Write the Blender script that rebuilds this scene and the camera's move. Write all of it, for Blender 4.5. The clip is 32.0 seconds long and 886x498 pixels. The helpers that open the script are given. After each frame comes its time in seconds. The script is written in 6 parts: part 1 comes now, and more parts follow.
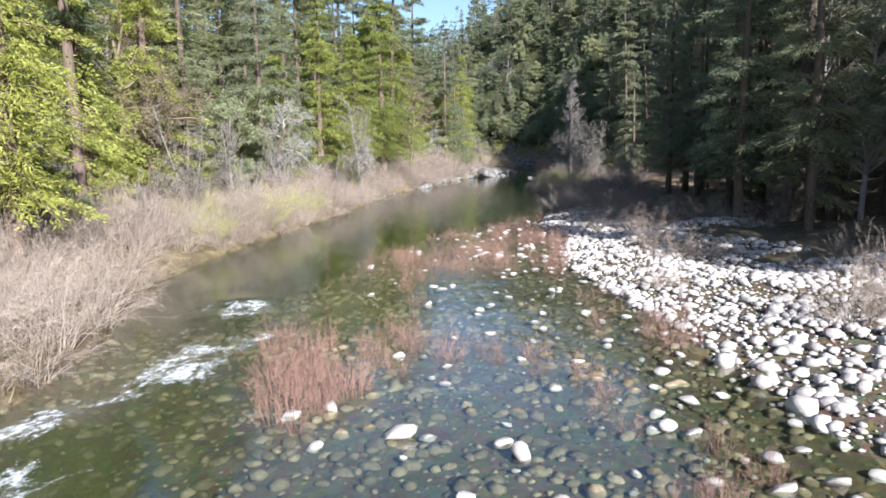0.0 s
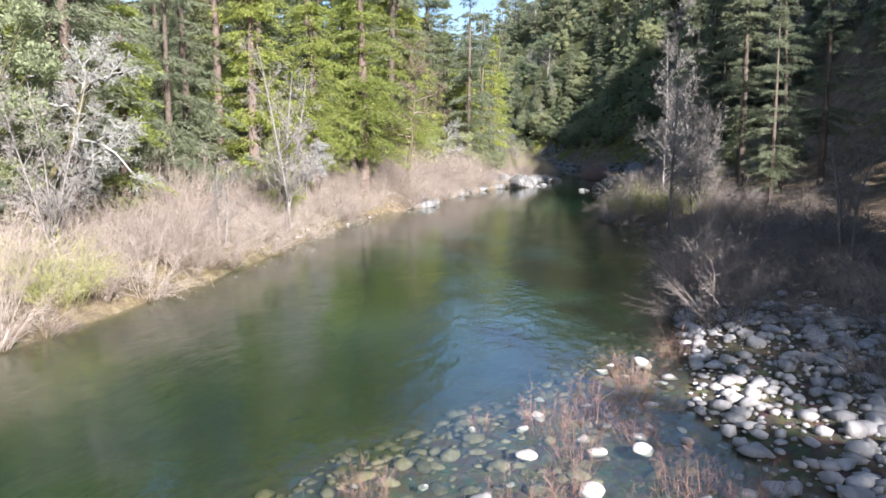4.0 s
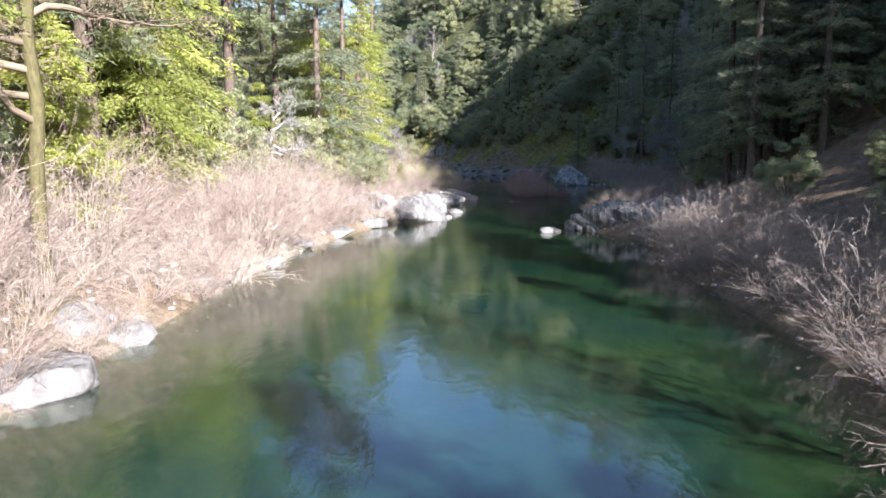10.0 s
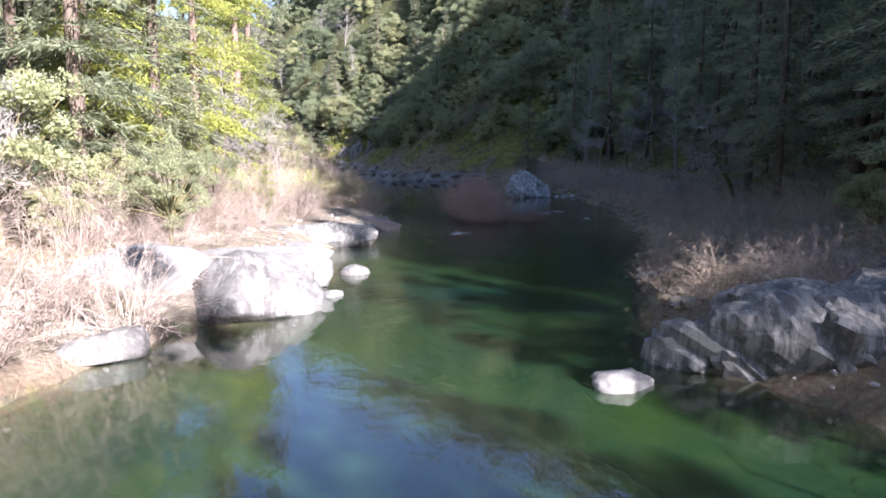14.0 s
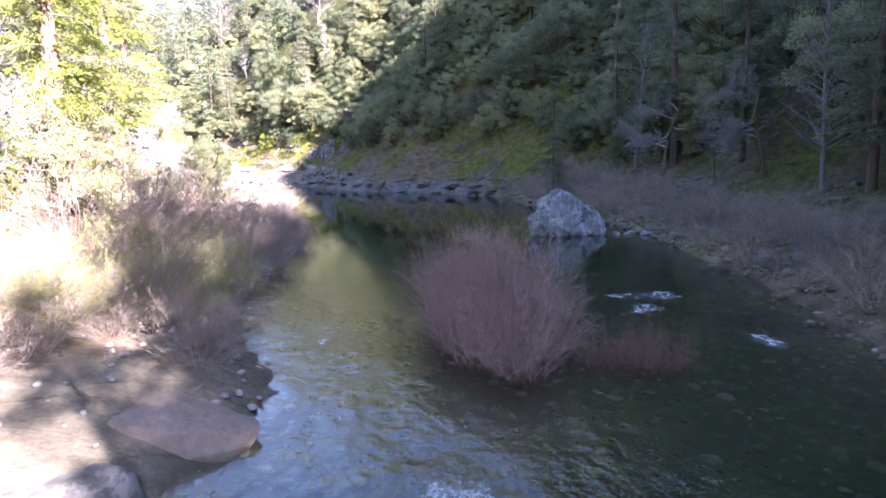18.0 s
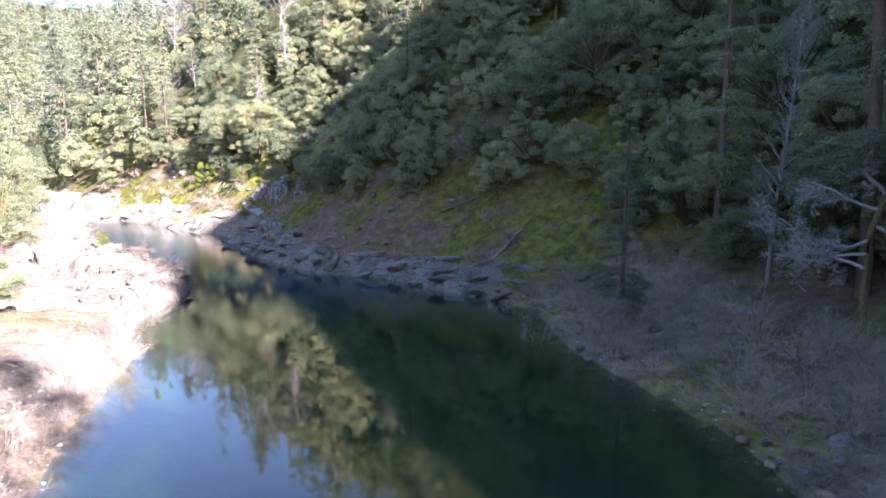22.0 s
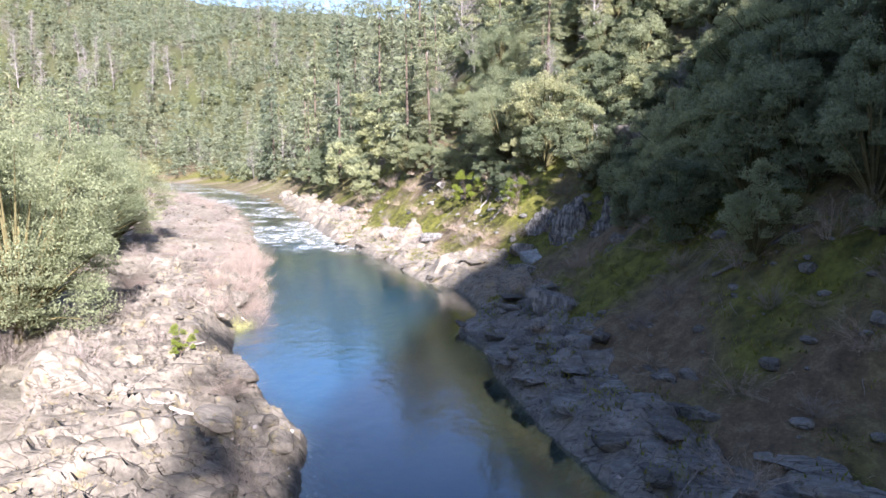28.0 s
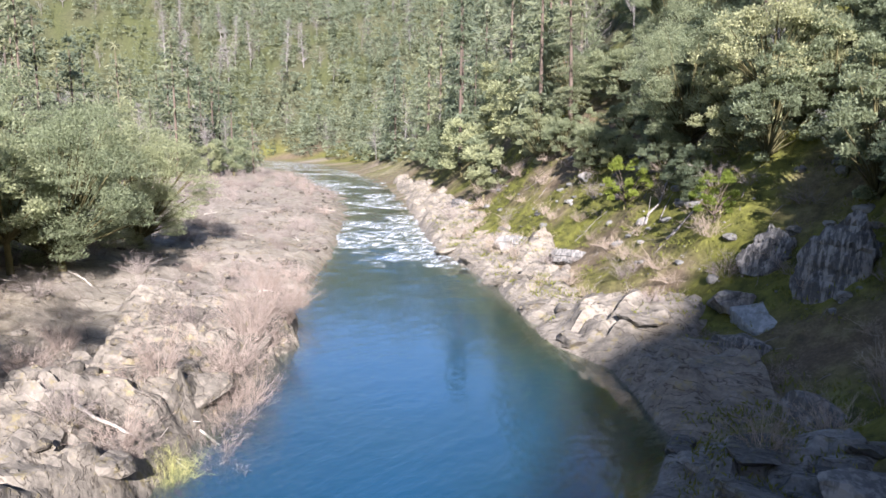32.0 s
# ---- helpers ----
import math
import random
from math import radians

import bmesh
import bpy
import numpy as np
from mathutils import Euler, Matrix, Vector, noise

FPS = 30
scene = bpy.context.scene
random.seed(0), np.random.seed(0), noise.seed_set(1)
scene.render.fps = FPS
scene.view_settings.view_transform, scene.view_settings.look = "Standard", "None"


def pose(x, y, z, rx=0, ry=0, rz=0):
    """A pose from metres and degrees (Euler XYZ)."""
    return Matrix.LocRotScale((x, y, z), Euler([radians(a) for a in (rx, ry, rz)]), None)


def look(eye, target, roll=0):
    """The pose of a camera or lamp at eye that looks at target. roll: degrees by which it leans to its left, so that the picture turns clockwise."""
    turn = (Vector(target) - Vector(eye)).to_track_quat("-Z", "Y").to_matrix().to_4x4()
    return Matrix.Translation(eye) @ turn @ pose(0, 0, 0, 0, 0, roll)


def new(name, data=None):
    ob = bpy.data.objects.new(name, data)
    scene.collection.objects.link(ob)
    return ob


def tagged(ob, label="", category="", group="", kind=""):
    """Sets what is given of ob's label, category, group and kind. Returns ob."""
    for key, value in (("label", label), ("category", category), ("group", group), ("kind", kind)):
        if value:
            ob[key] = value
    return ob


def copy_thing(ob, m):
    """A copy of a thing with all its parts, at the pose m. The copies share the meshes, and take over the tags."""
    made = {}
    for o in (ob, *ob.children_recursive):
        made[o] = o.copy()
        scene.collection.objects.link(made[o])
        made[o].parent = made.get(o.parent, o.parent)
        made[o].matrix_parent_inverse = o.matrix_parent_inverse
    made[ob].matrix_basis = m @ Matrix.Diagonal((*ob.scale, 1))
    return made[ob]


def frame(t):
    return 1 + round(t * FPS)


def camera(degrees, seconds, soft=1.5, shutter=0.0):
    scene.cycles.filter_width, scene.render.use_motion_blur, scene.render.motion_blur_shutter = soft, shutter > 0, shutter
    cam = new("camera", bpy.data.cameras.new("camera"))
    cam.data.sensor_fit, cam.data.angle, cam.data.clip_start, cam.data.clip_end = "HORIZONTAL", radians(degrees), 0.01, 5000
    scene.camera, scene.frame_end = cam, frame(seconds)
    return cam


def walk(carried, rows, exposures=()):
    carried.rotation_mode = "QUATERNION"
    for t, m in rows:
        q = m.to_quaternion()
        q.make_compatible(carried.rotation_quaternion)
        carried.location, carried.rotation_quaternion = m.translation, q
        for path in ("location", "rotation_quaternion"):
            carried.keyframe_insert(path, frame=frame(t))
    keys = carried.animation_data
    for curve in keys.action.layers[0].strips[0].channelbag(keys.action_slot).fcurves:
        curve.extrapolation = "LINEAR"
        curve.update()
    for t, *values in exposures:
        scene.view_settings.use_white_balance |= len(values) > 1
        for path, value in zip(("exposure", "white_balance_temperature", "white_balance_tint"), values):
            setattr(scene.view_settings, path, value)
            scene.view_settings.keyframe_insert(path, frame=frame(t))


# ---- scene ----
cam = camera(66.0, 32.0, soft=1.6)
PATH = [
    (0, (8.195, 0.238, 5.84), (7.854, 2.188, 5.553), -1.1),
    (0.5, (8.297, 2.655, 5.862), (7.954, 4.604, 5.572), -1.1),
    (1, (7.997, 6.784, 5.896), (7.654, 8.733, 5.601), -0.9),
    (1.5, (7.429, 11.974, 5.924), (7.088, 13.922, 5.625), -0.7),
    (2, (6.799, 17.532, 5.822), (6.45, 19.48, 5.529), -0.6),
    (2.5, (6.175, 22.787, 5.727), (5.732, 24.715, 5.436), -0.1),
    (3, (5.616, 27.41, 5.735), (5.173, 29.338, 5.442), 0.0),
    (3.5, (4.991, 32.26, 5.614), (4.545, 34.189, 5.327), -0.0),
    (5.5, (1.857, 49.793, 5.79), (1.488, 51.739, 5.513), -0.6),
    (6, (1.143, 54.322, 5.79), (0.789, 56.271, 5.516), -0.6),
    (6.5, (0.494, 58.915, 5.821), (0.162, 60.869, 5.547), -0.7),
    (7, (-0.168, 63.437, 5.797), (-0.462, 65.396, 5.523), -0.5),
    (7.5, (-0.822, 67.961, 5.748), (-1.039, 69.93, 5.474), -0.5),
    (8, (-1.317, 72.437, 5.73), (-1.536, 74.406, 5.456), -0.5),
    (8.5, (-1.957, 77.117, 5.614), (-2.134, 79.091, 5.34), -0.5),
    (9, (-2.429, 81.506, 5.635), (-2.584, 83.481, 5.356), -0.4),
    (9.5, (-2.671, 85.693, 5.628), (-2.81, 87.668, 5.347), -0.3),
    (10, (-2.889, 89.799, 5.516), (-2.983, 91.777, 5.236), -0.4),
    (10.5, (-2.957, 93.692, 5.444), (-3.009, 95.671, 5.164), -0.5),
    (11, (-2.924, 97.706, 5.279), (-2.97, 99.686, 5.002), -0.6),
    (11.5, (-2.987, 101.602, 5.232), (-3.031, 103.582, 4.954), -0.6),
    (12, (-3.029, 105.793, 5.21), (-3.048, 107.774, 4.932), -0.6),
    (12.5, (-3.041, 110.066, 5.209), (-3.048, 112.047, 4.931), -0.5),
    (13, (-2.982, 114.278, 5.276), (-2.855, 116.254, 4.996), -0.5),
    (13.5, (-2.895, 118.443, 5.287), (-2.764, 120.419, 5.008), -0.2),
    (14, (-2.778, 122.449, 5.28), (-2.646, 124.425, 5.002), -0.1),
    (14.5, (-2.39, 126.722, 5.313), (-2.26, 128.699, 5.037), -0.5),
    (16.5, (-0.73, 142.293, 5.652), (-0.602, 144.268, 5.366), -0.8),
    (17, (-0.354, 146.519, 5.755), (-0.224, 148.494, 5.467), -0.9),
    (17.5, (0.089, 151.125, 5.88), (0.221, 153.099, 5.589), -0.9),
    (18, (0.608, 156.041, 6.353), (0.742, 158.015, 6.06), -0.9),
    (18.5, (1.188, 160.825, 7.018), (1.323, 162.799, 6.729), -0.6),
    (19, (1.47, 165.372, 7.444), (1.61, 167.347, 7.157), -0.3),
    (19.5, (2.01, 170.197, 8.208), (2.149, 172.172, 7.92), -0.4),
    (20, (2.451, 175.046, 8.668), (2.591, 177.02, 8.38), -0.3),
    (20.5, (2.949, 179.661, 9.639), (3.092, 181.635, 9.353), -0.1),
    (21, (3.301, 183.864, 10.842), (3.449, 185.838, 10.557), -0.0),
    (21.5, (3.968, 188.055, 11.513), (4.112, 190.03, 11.23), -0.1),
    (22, (4.345, 191.645, 11.839), (4.492, 193.62, 11.559), -0.1),
    (22.5, (4.888, 195.175, 11.613), (4.695, 197.148, 11.346), 0.2),
    (23, (5.175, 198.053, 11.542), (4.981, 200.026, 11.279), 0.2),
    (23.5, (5.242, 200.716, 11.645), (4.984, 202.682, 11.382), 0.3),
    (24, (5.376, 203.683, 11.711), (5.095, 205.646, 11.448), 0.2),
    (24.5, (4.856, 207.98, 11.636), (4.568, 209.942, 11.376), 0.3),
    (25, (4.317, 213.03, 11.708), (3.894, 214.967, 11.45), 0.4),
    (25.5, (3.607, 217.931, 11.871), (3.182, 219.868, 11.61), 0.4),
    (27.5, (-1.818, 234.034, 11.835), (-2.466, 235.907, 11.567), 0.1),
    (28, (-2.603, 237.552, 11.742), (-3.291, 239.411, 11.477), 0.0),
    (28.5, (-3.738, 240.95, 11.428), (-4.468, 242.794, 11.17), 0.1),
    (29, (-4.817, 244.309, 11.506), (-5.62, 246.122, 11.241), 0.3),
    (29.5, (-5.867, 247.497, 11.513), (-6.691, 249.292, 11.201), 0.2),
    (30, (-7.159, 250.557, 11.58), (-8.035, 252.327, 11.265), 0.4),
    (30.5, (-8.349, 253.157, 11.569), (-9.25, 254.914, 11.254), 0.5),
    (31, (-9.662, 256.094, 11.508), (-10.613, 257.825, 11.191), 0.5),
    (31.5, (-11.014, 259.001, 11.458), (-11.992, 260.716, 11.141), 0.5),
    (32, (-12.415, 261.832, 11.496), (-13.446, 263.516, 11.177), 0.6),
]
EXPOSURE = [(0, 1.65, 5900, 13), (5, 2.05, 5950, 15), (10, 2.35, 5900, 18), (14, 2.6, 5900, 24), (17, 3.28, 6000, 32), (18.5, 3.5, 6000, 36), (20, 3.35, 6000, 35), (23, 3.02, 6000, 31), (26, 2.5, 5950, 25), (29, 2.3, 5950, 22), (32, 2.05, 6000, 20)]
walk(cam, [(t, look(eye, target, roll)) for t, eye, target, roll in PATH], EXPOSURE)

# ---- world and sun ----
SUN_AZ = Vector((0.62, -0.785))          # where the sun stands, seen from above
SUN_EL = radians(29)
world = bpy.data.worlds.new("sky")
scene.world = world
world.use_nodes = True
wn = world.node_tree
sky = wn.nodes.new("ShaderNodeTexSky")
sky.sky_type, sky.sun_disc = "NISHITA", False
sky.dust_density, sky.ozone_density = 0.5, 1.7
sky.sun_elevation, sky.sun_rotation = SUN_EL, math.atan2(SUN_AZ.x, SUN_AZ.y)
wn.links.new(sky.outputs[0], wn.nodes["Background"].inputs[0])
wn.nodes["Background"].inputs[1].default_value = 0.06
sun = new("sun", bpy.data.lights.new("sun", "SUN"))
sun.data.energy, sun.data.angle, sun.data.color = 4.9, radians(0.53), (1.0, 0.95, 0.88)
sun.matrix_world = look((SUN_AZ.x * 200, SUN_AZ.y * 200, 200 * math.tan(SUN_EL)), (0, 0, 0))


# ---- small tools ----
def rng_of(seed):
    return np.random.default_rng(seed)


def mesh_of(name, v, f, mats=(), index=None, smooth=False, attrs=None):
    """A mesh from an (n, 3) array of places and an (m, 3) array of triangles."""
    v, f = np.asarray(v, np.float32), np.asarray(f, np.int32)
    me = bpy.data.meshes.new(name)
    me.vertices.add(len(v))
    me.vertices.foreach_set("co", v.ravel())
    me.loops.add(f.size)
    me.loops.foreach_set("vertex_index", f.ravel())
    me.polygons.add(len(f))
    me.polygons.foreach_set("loop_start", np.arange(0, f.size, f.shape[1], dtype=np.int32))
    me.polygons.foreach_set("loop_total", np.full(len(f), f.shape[1], np.int32))
    for m in mats:
        me.materials.append(m)
    if index is not None:
        me.polygons.foreach_set("material_index", np.asarray(index, np.int32))
    me.polygons.foreach_set("use_smooth", np.full(len(f), smooth))
    me.update(calc_edges=True)
    for key, values in (attrs or {}).items():
        me.attributes.new(key, "FLOAT", "POINT").data.foreach_set("value", np.asarray(values, np.float32))
    return me


class Pile:
    """Gathers pieces of geometry into one mesh."""

    def __init__(self):
        self.v, self.f, self.m, self.n = [], [], [], 0

    def add(self, v, f, m=0):
        self.v.append(np.asarray(v, float))
        self.f.append(np.asarray(f, int) + self.n)
        self.m.append(np.full(len(f), m))
        self.n += len(v)
        return self

    def mesh(self, name, mats, smooth=False):
        return mesh_of(name, np.concatenate(self.v), np.concatenate(self.f), mats, np.concatenate(self.m), smooth)


def part(name, me, parent, label=""):
    ob = new(name, me)
    ob.parent = parent
    return tagged(ob, label) if label else ob


def tube(points, radii, sides=5):
    """A tapered tube along points."""
    p = np.asarray(points, float)
    r = np.asarray(radii, float)
    t = np.gradient(p, axis=0)
    t /= np.linalg.norm(t, axis=1)[:, None] + 1e-9
    ref = np.where(np.abs(t[:, 2:3]) > 0.9, [[1.0, 0, 0]], [[0, 0, 1.0]])
    a = np.cross(t, ref)
    a /= np.linalg.norm(a, axis=1)[:, None] + 1e-9
    b = np.cross(t, a)
    ang = np.arange(sides) * 2 * np.pi / sides
    v = p[:, None] + r[:, None, None] * (a[:, None] * np.cos(ang)[None, :, None] + b[:, None] * np.sin(ang)[None, :, None])
    k = len(p)
    i, j = np.meshgrid(np.arange(k - 1), np.arange(sides), indexing="ij")
    q = np.stack([i * sides + j, i * sides + (j + 1) % sides, (i + 1) * sides + (j + 1) % sides, (i + 1) * sides + j], -1).reshape(-1, 4)
    f = np.concatenate([q[:, [0, 1, 2]], q[:, [0, 2, 3]]])
    return v.reshape(-1, 3), f


def flakes(centre, ahead, size, width, spread, rng, fine=False):
    """Leaf sprays at each centre, pointing roughly ahead: kites of two triangles, or fine single ones."""
    n = len(centre)
    d = ahead + spread * rng.normal(size=(n, 3))
    d /= np.linalg.norm(d, axis=1)[:, None] + 1e-9
    s = np.cross(d, rng.normal(size=(n, 3)))
    s /= np.linalg.norm(s, axis=1)[:, None] + 1e-9
    size = np.broadcast_to(size, (n,))[:, None]
    w = size * width
    if fine:
        v = np.stack([centre - s * w, centre + s * w, centre + d * size], 1).reshape(-1, 3)
        return v, np.arange(n * 3).reshape(-1, 3)
    droop = np.cross(d, s) * size * rng.uniform(-0.25, 0.25, (n, 1)) * min(1.0, width * 3)
    v = np.stack([centre, centre + d * size * 0.55 + s * w, centre + d * size + droop, centre + d * size * 0.5 - s * w], 1).reshape(-1, 3)
    k = np.arange(n)[:, None] * 4
    return v, np.concatenate([k + [0, 1, 2], k + [0, 2, 3]])


def lattice(seed):
    return rng_of(seed).uniform(-1, 1, (256, 256))


LATTICE = lattice(7)


def fuzz(x, y, step=1.0, octaves=4, seed=0):
    """Smooth noise of about -1 to 1 on the plane."""
    total, amp, norm = 0.0, 1.0, 0.0
    for o in range(octaves):
        u, v = np.asarray(x) / step + 37.1 * o + 11 * seed, np.asarray(y) / step + 17.7 * o + 5 * seed
        iu, iv = np.floor(u).astype(int), np.floor(v).astype(int)
        fu, fv = u - iu, v - iv
        fu, fv = fu * fu * (3 - 2 * fu), fv * fv * (3 - 2 * fv)
        g = LATTICE
        a, b = g[iu % 256, iv % 256], g[(iu + 1) % 256, iv % 256]
        c, d = g[iu % 256, (iv + 1) % 256], g[(iu + 1) % 256, (iv + 1) % 256]
        total = total + amp * ((a * (1 - fu) + b * fu) * (1 - fv) + (c * (1 - fu) + d * fu) * fv)
        norm += amp
        amp, step = amp * 0.5, step * 0.5
    return total / norm * 1.6


# ---- materials ----
def material(name, rough=0.8, spec=0.3):
    m = bpy.data.materials.new(name)
    m.use_nodes = True
    nt = m.node_tree
    b = nt.nodes["Principled BSDF"]
    b.inputs["Roughness"].default_value = rough
    b.inputs["Specular IOR Level"].default_value = spec
    return m, nt, b


def node(nt, kind, **values):
    n = nt.nodes.new("ShaderNode" + kind)
    for key, value in values.items():
        n.inputs[key].default_value = value
    return n


def coords(nt, stretch=(1, 1, 1), own=False):
    tc = node(nt, "TexCoord")
    mp = node(nt, "Mapping")
    mp.inputs["Scale"].default_value = stretch
    if own:
        nt.links.new(tc.outputs["Object"], mp.inputs["Vector"])
    else:
        geo = node(nt, "NewGeometry")
        nt.links.new(geo.outputs["Position"], mp.inputs["Vector"])
    return mp.outputs[0]


def noise_of(nt, where, scale, detail=6.0, rough=0.6):
    n = node(nt, "TexNoise", Scale=scale, Detail=detail, Roughness=rough)
    nt.links.new(where, n.inputs["Vector"])
    return n.outputs["Fac"]


def noise_colour(nt, where, scale):
    n = node(nt, "TexNoise", Scale=scale, Detail=3.0)
    nt.links.new(where, n.inputs["Vector"])
    return n.outputs["Color"]


def ramp(nt, fac, stops):
    r = node(nt, "ValToRGB")
    e = r.color_ramp.elements
    while len(e) < len(stops):
        e.new(0.5)
    for item, (at, col) in zip(e, stops):
        item.position, item.color = at, (*col, 1)
    nt.links.new(fac, r.inputs[0])
    return r.outputs[0]


def mix(nt, fac, a, b, way="MIX"):
    m = node(nt, "MixRGB")
    m.blend_type = way
    for value, slot in ((fac, 0), (a, 1), (b, 2)):
        if isinstance(value, (int, float)):
            m.inputs[slot].default_value = value
        elif isinstance(value, tuple):
            m.inputs[slot].default_value = (*value, 1)
        else:
            nt.links.new(value, m.inputs[slot])
    return m.outputs[0]


def maths(nt, op, a, b=0.0):
    m = node(nt, "Math")
    m.operation = op
    for value, slot in ((a, 0), (b, 1)):
        if isinstance(value, (int, float)):
            m.inputs[slot].default_value = value
        else:
            nt.links.new(value, m.inputs[slot])
    return m.outputs[0]


def bump(nt, b, height, strength, distance=0.05):
    n = node(nt, "Bump", Strength=strength, Distance=distance)
    nt.links.new(height, n.inputs["Height"])
    nt.links.new(n.outputs[0], b.inputs["Normal"])
    return n


def leaf_material(name, dark, light, sheen=0.3, through_light=0.35, variety=1.0, joined=False):
    """Foliage: colour varies from tree to tree and from leaf to leaf, with light passing through."""
    m, nt, b = material(name, 0.55, sheen)
    geo, info = node(nt, "NewGeometry"), node(nt, "ObjectInfo")
    each = maths(nt, "ADD", maths(nt, "MULTIPLY", geo.outputs["Random Per Island"], 0.65), maths(nt, "MULTIPLY", info.outputs["Random"], 0.35))
    big = maths(nt, "ADD", maths(nt, "MULTIPLY", noise_of(nt, coords(nt), 0.75, 3), 0.6), maths(nt, "MULTIPLY", noise_of(nt, coords(nt), 0.045, 3), 0.4))
    col = ramp(nt, maths(nt, "ADD", maths(nt, "MULTIPLY", each, 0.48), maths(nt, "MULTIPLY", big, 0.52)), [(0.2, dark), (0.76, light)])
    which = info.outputs["Random"]
    if joined:
        cell = node(nt, "TexVoronoi", Scale=0.16)
        nt.links.new(coords(nt, (1, 1, 0.0)), cell.inputs["Vector"])
        which = node(nt, "SeparateColor")
        nt.links.new(cell.outputs["Color"], which.inputs[0])
        which = which.outputs[0]
    tint = ramp(nt, which, [(0.0, (0.60, 0.68, 0.72)), (0.3, (0.86, 0.91, 0.90)), (0.55, (1.05, 1.05, 1.02)), (0.8, (1.14, 1.11, 1.0)), (1.0, (1.10, 1.03, 0.95))])
    col = mix(nt, variety, col, tint, "MULTIPLY")
    nt.links.new(col, b.inputs["Base Color"])
    tr = node(nt, "BsdfTranslucent")
    nt.links.new(mix(nt, 0.35, col, tuple(min(1.0, c * 1.9) for c in light)), tr.inputs[0])
    ms = node(nt, "MixShader")
    ms.inputs[0].default_value = through_light
    nt.links.new(b.outputs[0], ms.inputs[1])
    nt.links.new(tr.outputs[0], ms.inputs[2])
    nt.links.new(ms.outputs[0], nt.nodes["Material Output"].inputs[0])
    return m


def bark_material(name, dark, light, grain=(6, 6, 1.2)):
    m, nt, b = material(name, 0.9, 0.15)
    info = node(nt, "ObjectInfo")
    w = coords(nt, grain)
    n = noise_of(nt, w, 2.2, 8, 0.7)
    fac = maths(nt, "ADD", maths(nt, "MULTIPLY", n, 0.8), maths(nt, "MULTIPLY", info.outputs["Random"], 0.2))
    nt.links.new(ramp(nt, fac, [(0.3, dark), (0.72, light)]), b.inputs["Base Color"])
    bump(nt, b, n, 0.7, 0.04)
    return m


def twig_material(name, dark, light):
    m, nt, b = material(name, 0.75, 0.2)
    geo, info = node(nt, "NewGeometry"), node(nt, "ObjectInfo")
    fac = maths(nt, "ADD", maths(nt, "MULTIPLY", geo.outputs["Random Per Island"], 0.6), maths(nt, "MULTIPLY", info.outputs["Random"], 0.4))
    n = noise_of(nt, coords(nt), 1.3, 3)
    nt.links.new(ramp(nt, maths(nt, "ADD", maths(nt, "MULTIPLY", fac, 0.75), maths(nt, "MULTIPLY", n, 0.25)), [(0.1, dark), (0.9, light)]), b.inputs["Base Color"])
    return m


